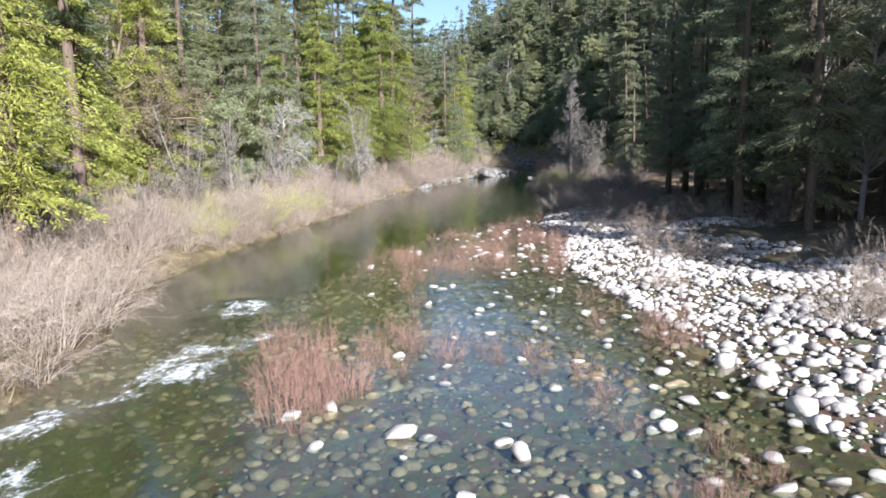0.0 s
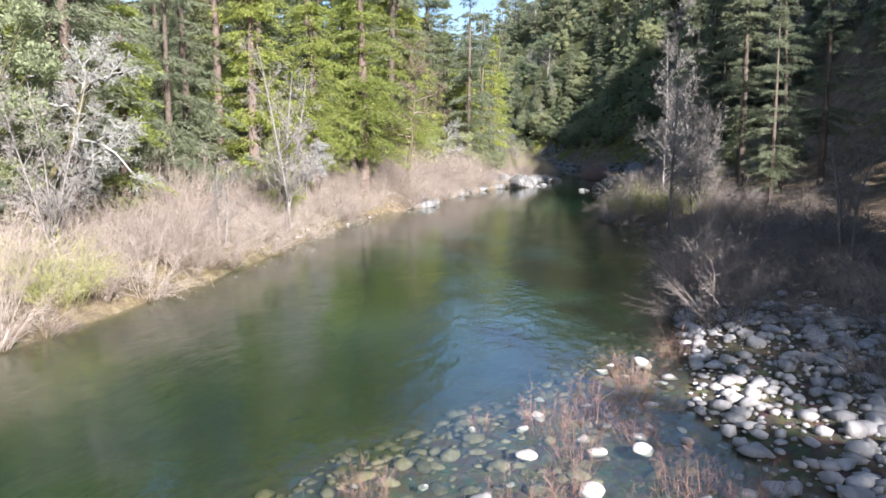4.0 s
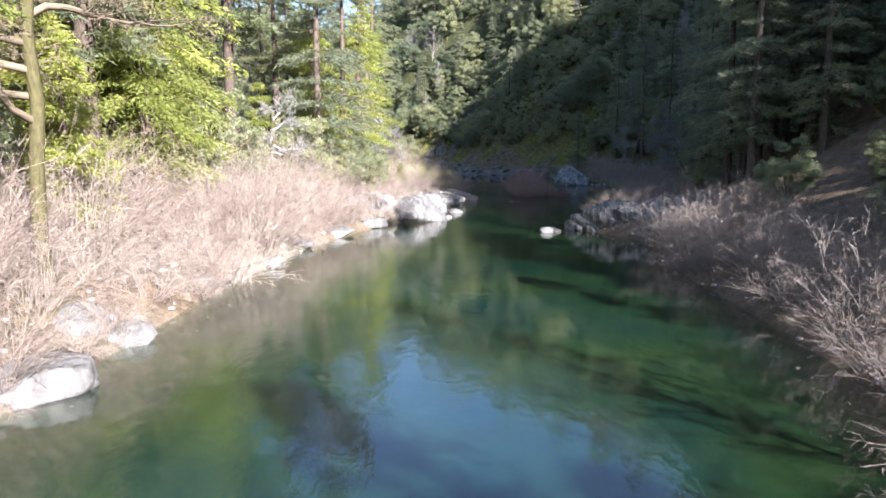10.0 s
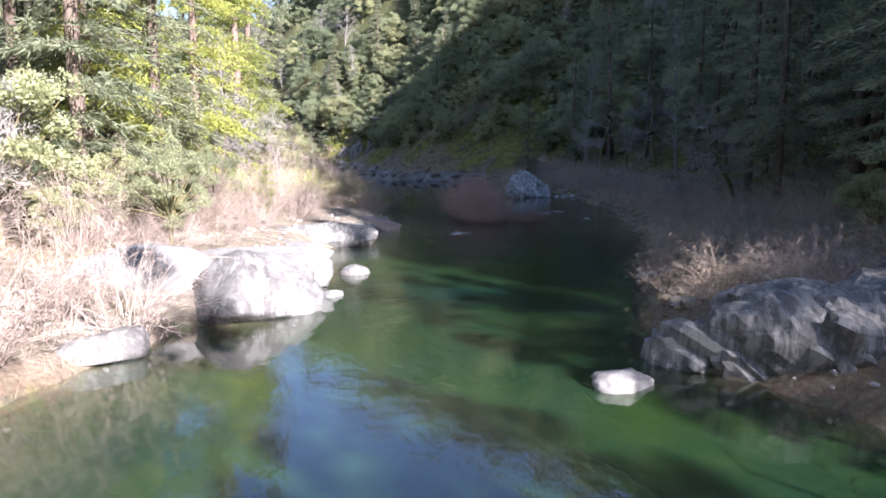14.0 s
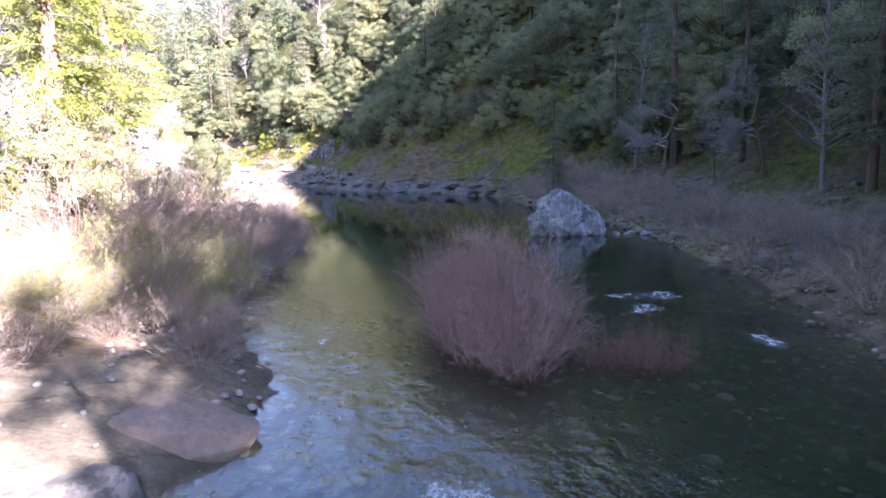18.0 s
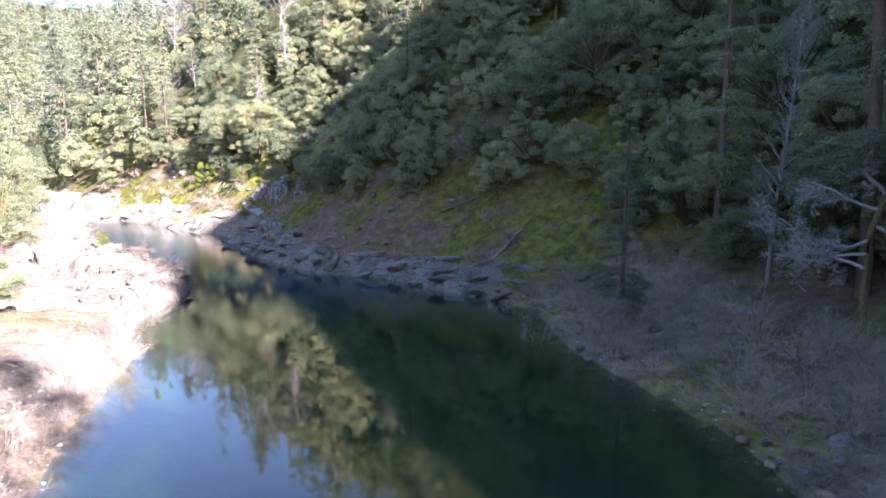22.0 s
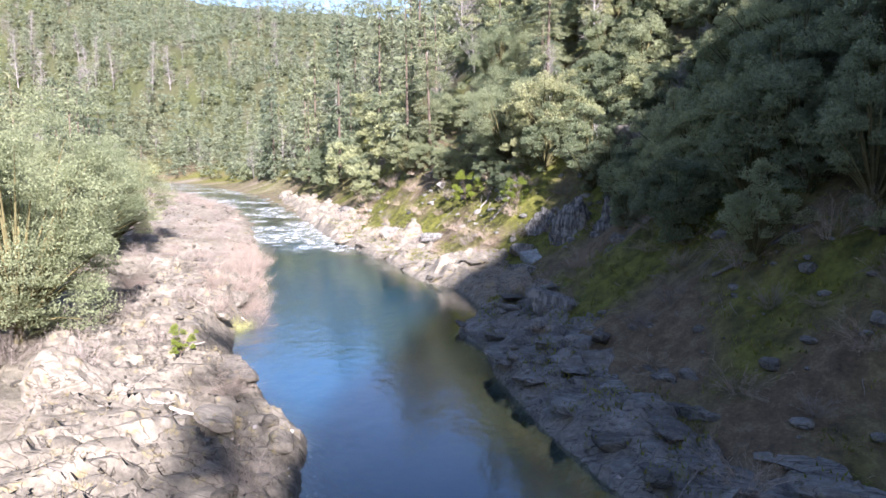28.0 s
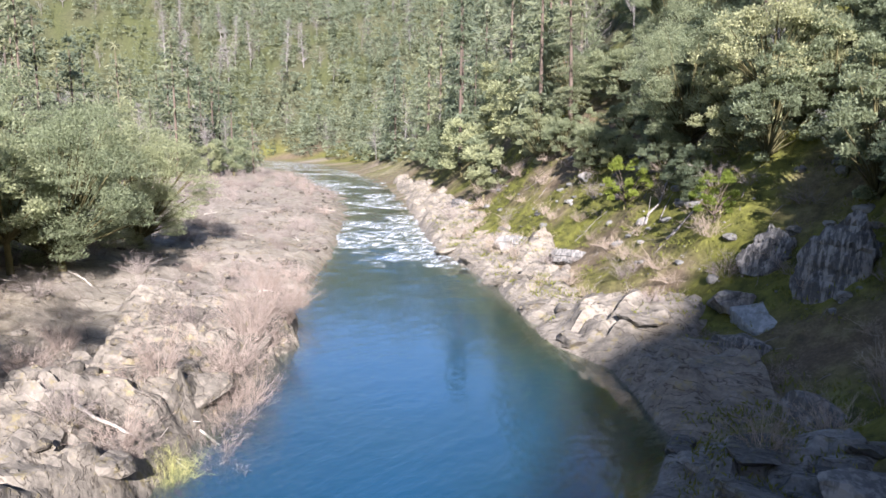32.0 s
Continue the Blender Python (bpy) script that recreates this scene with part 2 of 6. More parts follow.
def stone_material(name, stops, vein=None, scale=1.0, rough=0.85, lichen=None, cracks=0.7, beds=0.0):
    """Rock: two scales of mottling, optional pale veins and lichen, rough relief."""
    m, nt, b = material(name, rough, 0.3)
    info = node(nt, "ObjectInfo")
    geo = node(nt, "NewGeometry")
    w = coords(nt)
    big, fine = noise_of(nt, w, 0.8 * scale, 5), noise_of(nt, w, 9 * scale, 8, 0.7)
    fac = maths(nt, "ADD", maths(nt, "MULTIPLY", big, 0.4), maths(nt, "MULTIPLY", fine, 0.35))
    fac = maths(nt, "ADD", fac, maths(nt, "MULTIPLY", maths(nt, "ADD", info.outputs["Random"], geo.outputs["Random Per Island"]), 0.14))
    col = ramp(nt, fac, stops)
    if vein:
        v = noise_of(nt, coords(nt, (4.5, 2.2, 0.8)), 1.1 * scale, 7, 0.7)
        col = mix(nt, maths(nt, "MULTIPLY", ramp(nt, v, [(0.47, (0, 0, 0)), (0.58, (1, 1, 1))]), 0.75), col, vein)
    if lichen:
        spots = noise_of(nt, w, 3.1 * scale, 6, 0.7)
        col = mix(nt, ramp(nt, spots, [(0.56, (0, 0, 0)), (0.64, (1, 1, 1))]), col, lichen)
    slit = None
    if beds:
        across = node(nt, "Mapping")
        across.inputs["Rotation"].default_value = (radians(20), radians(-14), beds)
        across.inputs["Scale"].default_value = (0.35, 2.4, 1.7)
        geo2 = node(nt, "NewGeometry")
        nt.links.new(geo2.outputs["Position"], across.inputs["Vector"])
        layer = noise_of(nt, across.outputs[0], 1.5, 5, 0.62)
        col = mix(nt, 0.55, col, ramp(nt, layer, [(0.36, (0.50, 0.49, 0.47)), (0.5, (0.95, 0.94, 0.92)), (0.62, (1.35, 1.33, 1.30))]), "MULTIPLY")
        open_joint = noise_of(nt, across.outputs[0], 0.8, 3, 0.5)
        gap = maths(nt, "ABSOLUTE", maths(nt, "SUBTRACT", open_joint, 0.5))
        slit = ramp(nt, gap, [(0.0, (0.38, 0.36, 0.34)), (0.006, (0.55, 0.53, 0.51)), (0.015, (1, 1, 1))])
        col = mix(nt, 1.0, col, slit, "MULTIPLY")
        fine = maths(nt, "ADD", fine, maths(nt, "ADD", maths(nt, "MULTIPLY", layer, 2.0), maths(nt, "MULTIPLY", slit, 1.2)))
    nt.links.new(col, b.inputs["Base Color"])
    crack = node(nt, "TexVoronoi", Scale=0.9 * scale)
    crack.feature = "DISTANCE_TO_EDGE"
    nt.links.new(mix(nt, 0.25, coords(nt, (0.6, 1.0, 1.8)), noise_colour(nt, w, 1.5)), crack.inputs["Vector"])
    edge = ramp(nt, crack.outputs["Distance"], [(0.0, (0, 0, 0)), (0.05, (1, 1, 1))])
    bump(nt, b, maths(nt, "ADD", maths(nt, "ADD", fine, maths(nt, "MULTIPLY", big, 2.0)), maths(nt, "MULTIPLY", edge, cracks)), 0.55, 0.06)
    return m


FIR = leaf_material("fir needles", (0.045, 0.060, 0.038), (0.270, 0.288, 0.180), 0.2, 0.45)
CEDAR = leaf_material("cedar sprays", (0.130, 0.160, 0.034), (0.395, 0.410, 0.115), 0.2, 0.45, 0.6)
OAK = leaf_material("live oak leaves", (0.055, 0.070, 0.042), (0.360, 0.380, 0.220), 0.22, 0.42)
# distance haze is mixed into this leaf colour, lighter and greyer than the firs
HAZED_FIR = leaf_material("mixed forest with haze in its tone", (0.070, 0.092, 0.060), (0.310, 0.330, 0.215), 0.2, 0.45, 0.6, True)
PINE = leaf_material("pine needles", (0.060, 0.080, 0.040), (0.185, 0.205, 0.100))
LIME = leaf_material("fresh leaves", (0.10, 0.14, 0.02), (0.24, 0.28, 0.05), 0.3, 0.45, 0.3)
BARK = bark_material("brown bark", (0.045, 0.035, 0.028), (0.17, 0.13, 0.10))
RED_BARK = bark_material("reddish pine bark", (0.07, 0.05, 0.04), (0.21, 0.155, 0.125), (4, 4, 0.8))
PALE_BARK = bark_material("pale alder bark", (0.10, 0.088, 0.078), (0.32, 0.288, 0.26), (3, 3, 3))
DEAD_BARK = bark_material("weathered grey wood", (0.11, 0.098, 0.09), (0.29, 0.265, 0.245))
LICHEN_BARK = bark_material("lichen-covered twigs", (0.14, 0.132, 0.118), (0.35, 0.34, 0.305))
MOSSY_BARK = bark_material("mossy oak bark", (0.05, 0.048, 0.02), (0.17, 0.145, 0.07))
BROWN_TWIG = twig_material("brown oak twigs", (0.07, 0.055, 0.035), (0.22, 0.175, 0.12))
WILLOW = twig_material("bare willow stems", (0.13, 0.098, 0.078), (0.35, 0.285, 0.235))
RED_WILLOW = twig_material("reddish willow stems", (0.13, 0.075, 0.058), (0.31, 0.19, 0.15))
ISLAND_WILLOW = twig_material("brown willow stems", (0.21, 0.135, 0.11), (0.47, 0.335, 0.28))
GREY_WILLOW = twig_material("grey willow twigs", (0.14, 0.113, 0.09), (0.39, 0.325, 0.27))
GREEN_WILLOW = twig_material("budding willow stems", (0.17, 0.165, 0.06), (0.40, 0.395, 0.155))
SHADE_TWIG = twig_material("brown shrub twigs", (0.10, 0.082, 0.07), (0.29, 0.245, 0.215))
# lighter copy of the brown twigs, its colour raised for shrubs in shade
LIFTED_TWIG = twig_material("brown shrub twigs lightened for the shade", (0.16, 0.125, 0.095), (0.43, 0.35, 0.27))
GRASS = twig_material("dry bank grass", (0.09, 0.074, 0.045), (0.25, 0.21, 0.135))
MOSS = leaf_material("moss and low green plants", (0.045, 0.052, 0.012), (0.20, 0.20, 0.045), 0.1, 0.3)
COBBLE = stone_material("river cobbles", [(0.22, (0.06, 0.056, 0.055)), (0.36, (0.20, 0.185, 0.175)), (0.52, (0.34, 0.312, 0.29)), (0.80, (0.56, 0.525, 0.49))], cracks=0.0)
BED_STONE = stone_material("submerged stones", [(0.30, (0.035, 0.03, 0.02)), (0.47, (0.11, 0.088, 0.055)), (0.60, (0.23, 0.185, 0.12)), (0.76, (0.50, 0.44, 0.36))], cracks=0.0)
PALE_ROCK = stone_material("pale sunlit granite", [(0.30, (0.024, 0.022, 0.021)), (0.44, (0.070, 0.066, 0.061)), (0.60, (0.145, 0.138, 0.128)), (0.80, (0.27, 0.257, 0.24))], (0.20, 0.192, 0.18), 0.6)
SHELF_ROCK = stone_material("cracked tan-grey rock", [(0.30, (0.028, 0.025, 0.020)), (0.46, (0.098, 0.086, 0.069)), (0.74, (0.25, 0.222, 0.182))], None, 0.6, 0.9, (0.19, 0.16, 0.09), beds=0.9)
STREAK_ROCK = stone_material("dark streaked schist", [(0.3, (0.035, 0.033, 0.032)), (0.55, (0.09, 0.087, 0.081)), (0.75, (0.18, 0.172, 0.16))], (0.26, 0.245, 0.22), 0.8)
GREY_ROCK = stone_material("grey schist", [(0.34, (0.022, 0.022, 0.020)), (0.50, (0.085, 0.083, 0.077)), (0.74, (0.235, 0.228, 0.212))], None, 0.7, 0.85, (0.12, 0.115, 0.07), beds=0.6)
BLUE_ROCK = stone_material("bluish grey boulder", [(0.32, (0.03, 0.034, 0.035)), (0.52, (0.115, 0.125, 0.125)), (0.72, (0.26, 0.272, 0.268))], (0.33, 0.34, 0.335), 0.5, 0.85, (0.17, 0.165, 0.14))
RUST_ROCK = stone_material("rust-stained rock", [(0.3, (0.09, 0.056, 0.04)), (0.52, (0.19, 0.13, 0.10)), (0.75, (0.33, 0.27, 0.225))], None, 0.6)
DRIFTWOOD = bark_material("bleached driftwood", (0.28, 0.25, 0.21), (0.58, 0.53, 0.46), (3, 3, 3))


# ---- the lie of the land ----
LEFT = np.array([(-2, -160), (-2, -60), (-2.5, 0), (-3.5, 8), (-4.7, 13.8), (-6.2, 19), (-9.6, 26.3), (-11.1, 33.5), (-11.8, 43), (-12, 55), (-12.4, 65), (-13, 72),
    (-14.2, 79), (-14.4, 88), (-14.3, 97), (-12.8, 104), (-13.2, 110), (-13.2, 120), (-12.6, 129), (-10.8, 138), (-9.2, 143.3), (-7, 144.5), (-6.9, 149), (-5.6, 151.6),
    (-6.3, 155), (-7, 160), (-5, 164.4), (-3.4, 171), (-2.6, 173.5), (-5.4, 180), (-6.2, 187), (-5.9, 195), (-5.5, 204), (-7.6, 212), (-9.7, 221), (-10.3, 229),
    (-13.8, 239), (-13, 248), (-14, 255), (-17.4, 261), (-24.8, 265.7), (-28.6, 270.8), (-31.3, 274.5), (-35.2, 281), (-38.6, 289), (-44.4, 295), (-57, 313.4),
    (-66, 325), (-78, 340), (-99, 363), (-150, 405), (-200, 440), (-260, 455), (-420, 440)], float)
RIGHT = np.array([(22, -160), (20, -60), (17, 0), (14.6, 10), (13.3, 16), (11.8, 22), (10, 29), (8.2, 35), (8.2, 40), (8.9, 45), (6.4, 52), (7.2, 62), (7.4, 72), (8.4, 80),
    (9.4, 85.6), (7, 87.8), (4.2, 94.4), (5.4, 101), (6.5, 108), (6.5, 116), (6.4, 124.6), (7.4, 132.5), (5.6, 136.6), (3.9, 139), (4.8, 141.6), (6, 145), (6.9, 149.2),
    (9.4, 156), (12.9, 161.5), (14, 169), (16, 177.5), (17.2, 185), (17.7, 194), (18.8, 203.5), (18.4, 211), (18.2, 219), (16.2, 227), (14.9, 232), (15.1, 241.8),
    (11, 246.4), (7, 251), (3, 256.6), (-2.6, 258.5), (-8, 265.3), (-12.4, 272.5), (-14.4, 277), (-17.2, 280.3), (-17.6, 287.6), (-22.2, 294.6), (-27, 297.3), (-36.4, 309.2),
    (-51, 323), (-76, 355), (-114, 403), (-150, 440), (-195, 480), (-250, 505), (-420, 500)], float)
# the left edge of the stony shallows
SHOAL = np.array([(6, -60), (4, 0), (2.2, 13), (-0.4, 19), (-1.6, 27), (-1.8, 35), (-1.2, 41), (-0.3, 47), (4, 53.5), (7, 60)], float)


def away(line, x, y):
    """Distance from a line of points."""
    best = np.full(np.shape(x), 1e18)
    for (ax, ay), (bx, by) in zip(line[:-1], line[1:]):
        ux, uy = bx - ax, by - ay
        t = np.clip(((x - ax) * ux + (y - ay) * uy) / (ux * ux + uy * uy), 0, 1)
        best = np.minimum(best, (x - ax - t * ux) ** 2 + (y - ay - t * uy) ** 2)
    return np.sqrt(best)


def inside(loop, x, y):
    odd = np.zeros(np.shape(x), bool)
    for (ax, ay), (bx, by) in zip(loop, np.roll(loop, -1, 0)):
        if ay != by:
            odd ^= ((ay > y) != (by > y)) & (x < (bx - ax) * (y - ay) / (by - ay) + ax)
    return odd


RIVER = np.concatenate([LEFT, RIGHT[::-1]])
BANKS = np.concatenate([SHOAL, RIGHT[(RIGHT[:, 1] < 60) & (RIGHT[:, 1] > -70)][::-1]])


def soft(v, k=3.0):
    return np.logaddexp(0, v / k) * k


def ramp_y(y, ys, zs):
    return np.interp(y, ys, zs)


def far_hills(x, y):
    """Extra height of the hills that close the view."""
    return 50 * np.tanh(0.42 * soft(y - 0.30 * x - 540, 30) / 50) * np.interp(x, [-520, -420, -200, -40], [2.1, 1.55, 0.98, 0.25])


def land(x, y):
    """Height of the ground or river bed, and its distances to the two banks."""
    x, y = np.asarray(x, float), np.asarray(y, float)
    dl, dr, wet = away(LEFT, x, y), away(RIGHT, x, y), inside(RIVER, x, y)
    rough = fuzz(x, y, 9, 4)
    fine = fuzz(x, y, 1.7, 3, 2)
    # left side
    rocky = np.clip((y - 232) / 8, 0, 1)
    bank = ramp_y(y, [0, 60, 95, 130, 170, 235, 250, 300], [0.9, 1.0, 1.3, 1.2, 1.0, 1.0, 1.3, 0.9])
    shelf = ramp_y(y, [-50, 60, 140, 230, 262, 290, 340, 500], [34, 30, 30, 30, 22, 19, 58, 70])
    left = bank * (1 - np.exp(-dl / (1.3 - 0.5 * rocky))) + 0.045 * dl + 0.46 * soft(dl - shelf, 5) + rough * np.clip(dl / 12, 0.05, 1.2) * 0.7 + fine * (0.09 + 0.22 * rocky)
    cap = ramp_y(y, [200, 300, 360, 480], [16, 22, 45, 70])
    left = np.where(left > cap, cap + cap * np.tanh((left - cap) / cap / 2.2), left)
    # right side
    bank = ramp_y(y, [0, 52, 62, 100, 140, 160, 230, 245], [0.10, 0.12, 0.8, 1.0, 0.9, 0.7, 0.7, 0.6])
    # hillside outside the view is added, and slopes steepened, to shade the right bank
    flat = ramp_y(y, [-40, 30, 60, 100, 130, 160, 200, 228, 246, 262, 300, 470, 520], [95, 36, 28, 22, 15, 15, 16, 15, 8, 7, 6.5, 6, 70])
    steep = ramp_y(y, [-50, 40, 80, 130, 204, 222, 238, 252, 275, 300, 460, 520], [0.6, 0.9, 1.2, 1.3, 1.1, 1.6, 1.5, 1.0, 1.2, 1.1, 0.95, 0.4])
    right = bank * (1 - np.exp(-dr / 1.6)) + 0.045 * dr + steep * soft(dr - flat, np.where(y > 240, 2.0, 4.0)) + rough * np.clip(dr / 10, 0.03, 3.5) * 0.8 + fine * np.where(y > 240, 0.28, 0.07)
    right = right + 7.0 * fuzz(x, y, 34, 2, 23) * np.clip((dr - 20) / 26, 0, 1)
    top = ramp_y(y + 0.35 * x, [0, 240, 300, 420, 500], [90, 90, 85, 66, 40])
    right = np.where(right > top, top + 0.8 * top * np.tanh((right - top) / top / 0.8), right)
    # the bed
    d = np.minimum(dl, dr)
    deep = 0.12 + 1.9 * (1 - np.exp(-d / 3.2))
    shoal = inside(BANKS, x, y)
    ds = away(SHOAL, x, y)
    deep = np.where(shoal, 0.16 + 0.12 * np.tanh(dr / 5) + 0.0 * ds, np.where(y < 62, np.minimum(deep, 0.3 + 0.24 * ds), deep))
    riffle = 1.3 * np.exp(-(((y - 176) / 13) ** 2)) + np.exp(-(((y - 18) / 8) ** 2)) + np.clip((y - 318) / 20, 0, 1)
    bed = -deep * (1 - 0.72 * np.clip(riffle, 0, 1)) + 0.10 * fine - 0.03
    return np.where(wet, np.minimum(bed, -0.04), np.where(dl < dr, left, right) + far_hills(x, y) * np.clip((d - 8) / 70, 0, 1)), dl, dr, wet


SHEET = {}          # tops of the bedrock laid over the ground


def on_rock(x, y, z):
    return max(z, SHEET.get((round(x / 0.4), round(y / 0.4)), -9.0))


def ground(x, y):
    return on_rock(x, y, float(land(np.array([x]), np.array([y]))[0][0]))


def axis(lo, a, b, hi, step, grow=1.13):
    mid = list(np.arange(a, b + 1e-6, step))
    up, down, s = [], [], step
    while (up[-1] if up else b) < hi:
        s = min(s * grow, 12)
        up.append((up[-1] if up else b) + s)
    s = step
    while (down[-1] if down else a) > lo:
        s = min(s * grow, 12)
        down.append((down[-1] if down else a) - s)
    return np.array(down[::-1] + mid + up)


gx, gy = axis(-900, -62, 42, 700, 0.8), axis(-160, -12, 330, 1150, 0.8)
GX, GY = np.meshgrid(gx, gy, indexing="ij")
GZ, GL, GR, GW = land(GX.ravel(), GY.ravel())
fx, fy = GX.ravel(), GY.ravel()


sheeted = np.where(GL < GR, (fy > 239) & (fy < 298) & (GL < 8), (fy > 246) & (fy < 366) & (GR < 4.5)) & ~GW
GZ = GZ - np.where(sheeted, 0.45, 0)
nx, ny = len(gx), len(gy)
ii, jj = np.meshgrid(np.arange(nx - 1), np.arange(ny - 1), indexing="ij")
quads = np.stack([ii * ny + jj, (ii + 1) * ny + jj, (ii + 1) * ny + jj + 1, ii * ny + jj + 1], -1).reshape(-1, 4)

near_shore = np.minimum(GL, GR)
rock_mask = np.where(GL < GR, np.clip((fy - 236) / 6, 0, 1) * np.clip(1.3 - GL / 26 + 0.5 * fuzz(fx, fy, 6, 3, 4), 0, 1),
                     np.clip((fy - 238) / 8, 0, 1) * np.clip(1.1 - GR / 4.0 + 0.6 * fuzz(fx, fy, 4, 3, 4), 0, 1))
moss_mask = np.where(GL < GR, 0.25, np.clip((fy - 150) / 40, 0, 1)) * np.clip(0.62 + 1.4 * fuzz(fx, fy, 6, 4, 6), 0, 1)
sand_mask = np.where(GL < GR, np.clip((fy - 78) / 10, 0, 1) * np.clip((236 - fy) / 6, 0, 1) * np.clip(1.4 - GL / 9 + 0.4 * fuzz(fx, fy, 5, 3, 8), 0, 1),
                     np.clip((fy - 185) / 10, 0, 1) * np.clip((240 - fy) / 6, 0, 1) * np.clip(1.3 - GR / 13, 0, 1) * np.clip(0.6 + 0.7 * fuzz(fx, fy, 7, 3, 28), 0.15, 0.9))
sand_mask = sand_mask * np.where(GL < GR, np.clip(0.35 + 1.1 * fuzz(fx, fy, 8, 3, 27), 0.0, 1) * np.where((fy > 142) & (fy < 178), 0.4, 1.0), 1.0)
sand_mask = np.where((GL < GR) & (fy > 270) & (fy < 420), np.maximum(sand_mask, np.clip((fy - 270) / 20, 0, 1) * np.clip((GL - 4) / 4, 0, 0.9) * np.clip(1.6 - GL / 45, 0, 1)), sand_mask)
rock_mask = np.where((GL < GR) & (fy > 142) & (fy < 175), np.maximum(rock_mask, np.clip((fy - 142) / 3, 0, 1) * np.clip((175 - fy) / 3, 0, 1) * np.clip(1.5 - GL / 7 + 0.5 * fuzz(fx, fy, 3, 3, 29), 0, 0.6)), rock_mask)
gravel_mask = np.where((GL > GR) & (fy < 62), np.clip((62 - fy) / 8, 0, 1) * np.clip(1.5 - GR / 20, 0, 1), 0)
gravel_mask = np.where(GW, 1.0, gravel_mask)


def ground_material():
    m, nt, b = material("river valley ground", 0.95, 0.15)
    at = {}
    for key in ("rock", "moss", "sand", "gravel", "forest"):
        n = node(nt, "Attribute")
        n.attribute_name = key
        at[key] = n.outputs["Fac"]
    w = coords(nt)
    big, mid, fine = noise_of(nt, w, 0.13, 6), noise_of(nt, w, 1.1, 7, 0.65), noise_of(nt, w, 7.0, 8, 0.75)
    litter = ramp(nt, maths(nt, "ADD", maths(nt, "MULTIPLY", mid, 0.5), maths(nt, "MULTIPLY", fine, 0.5)), [(0.32, (0.055, 0.042, 0.03)), (0.5, (0.16, 0.115, 0.075)), (0.7, (0.33, 0.26, 0.17))])
    green = ramp(nt, mid, [(0.35, (0.055, 0.055, 0.014)), (0.65, (0.20, 0.195, 0.035))])
    stone = ramp(nt, maths(nt, "ADD", maths(nt, "MULTIPLY", mid, 0.55), maths(nt, "MULTIPLY", fine, 0.45)), [(0.35, (0.075, 0.068, 0.058)), (0.52, (0.21, 0.19, 0.165)), (0.68, (0.38, 0.35, 0.30))])
    sand = ramp(nt, maths(nt, "ADD", maths(nt, "MULTIPLY", mid, 0.5), maths(nt, "MULTIPLY", fine, 0.5)), [(0.36, (0.085, 0.07, 0.052)), (0.52, (0.205, 0.177, 0.145)), (0.70, (0.34, 0.30, 0.255))])
    crack = node(nt, "TexVoronoi", Scale=0.55)
    crack.feature = "DISTANCE_TO_EDGE"
    nt.links.new(mix(nt, 0.3, coords(nt, (0.5, 1.3, 1.0)), noise_colour(nt, w, 0.9)), crack.inputs["Vector"])
    line = ramp(nt, crack.outputs["Distance"], [(0.0, (0.45, 0.42, 0.39)), (0.02, (1, 1, 1))])
    stone = mix(nt, 0.85, mix(nt, 0.35, stone, ramp(nt, big, [(0.35, (0.11, 0.09, 0.06)), (0.65, (0.30, 0.255, 0.19))])), line, "MULTIPLY")
    cell = node(nt, "TexVoronoi", Scale=4.2)
    nt.links.new(w, cell.inputs["Vector"])
    pebbles = mix(nt, 0.65, ramp(nt, fine, [(0.3, (0.075, 0.062, 0.04)), (0.7, (0.25, 0.21, 0.155))]), cell.outputs["Color"], "MULTIPLY")
    pebbles = mix(nt, 0.5, pebbles, ramp(nt, mid, [(0.3, (0.06, 0.052, 0.026)), (0.7, (0.165, 0.135, 0.075))]))
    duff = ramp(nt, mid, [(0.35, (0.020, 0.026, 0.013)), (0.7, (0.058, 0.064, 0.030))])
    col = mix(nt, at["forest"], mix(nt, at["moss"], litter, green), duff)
    col = mix(nt, at["sand"], col, sand)
    col = mix(nt, at["rock"], col, mix(nt, maths(nt, "MULTIPLY", at["moss"], 0.35), stone, green))
    col = mix(nt, at["gravel"], col, pebbles)
    nt.links.new(col, b.inputs["Base Color"])
    bump(nt, b, maths(nt, "ADD", fine, maths(nt, "MULTIPLY", mid, 2.0)), 0.8, 0.10)
    return m


ground_ob = tagged(new("ground", mesh_of("ground", np.stack([fx, fy, GZ], -1), quads, [ground_material()], None, True,
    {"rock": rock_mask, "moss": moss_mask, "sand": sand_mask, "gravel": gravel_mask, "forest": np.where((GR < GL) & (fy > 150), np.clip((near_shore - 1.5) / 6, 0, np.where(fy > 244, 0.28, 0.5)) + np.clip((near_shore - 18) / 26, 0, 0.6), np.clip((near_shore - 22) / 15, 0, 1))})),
    "river valley floor, banks and hillsides of soil, litter, moss, sand and rock", "ground", kind="structure")


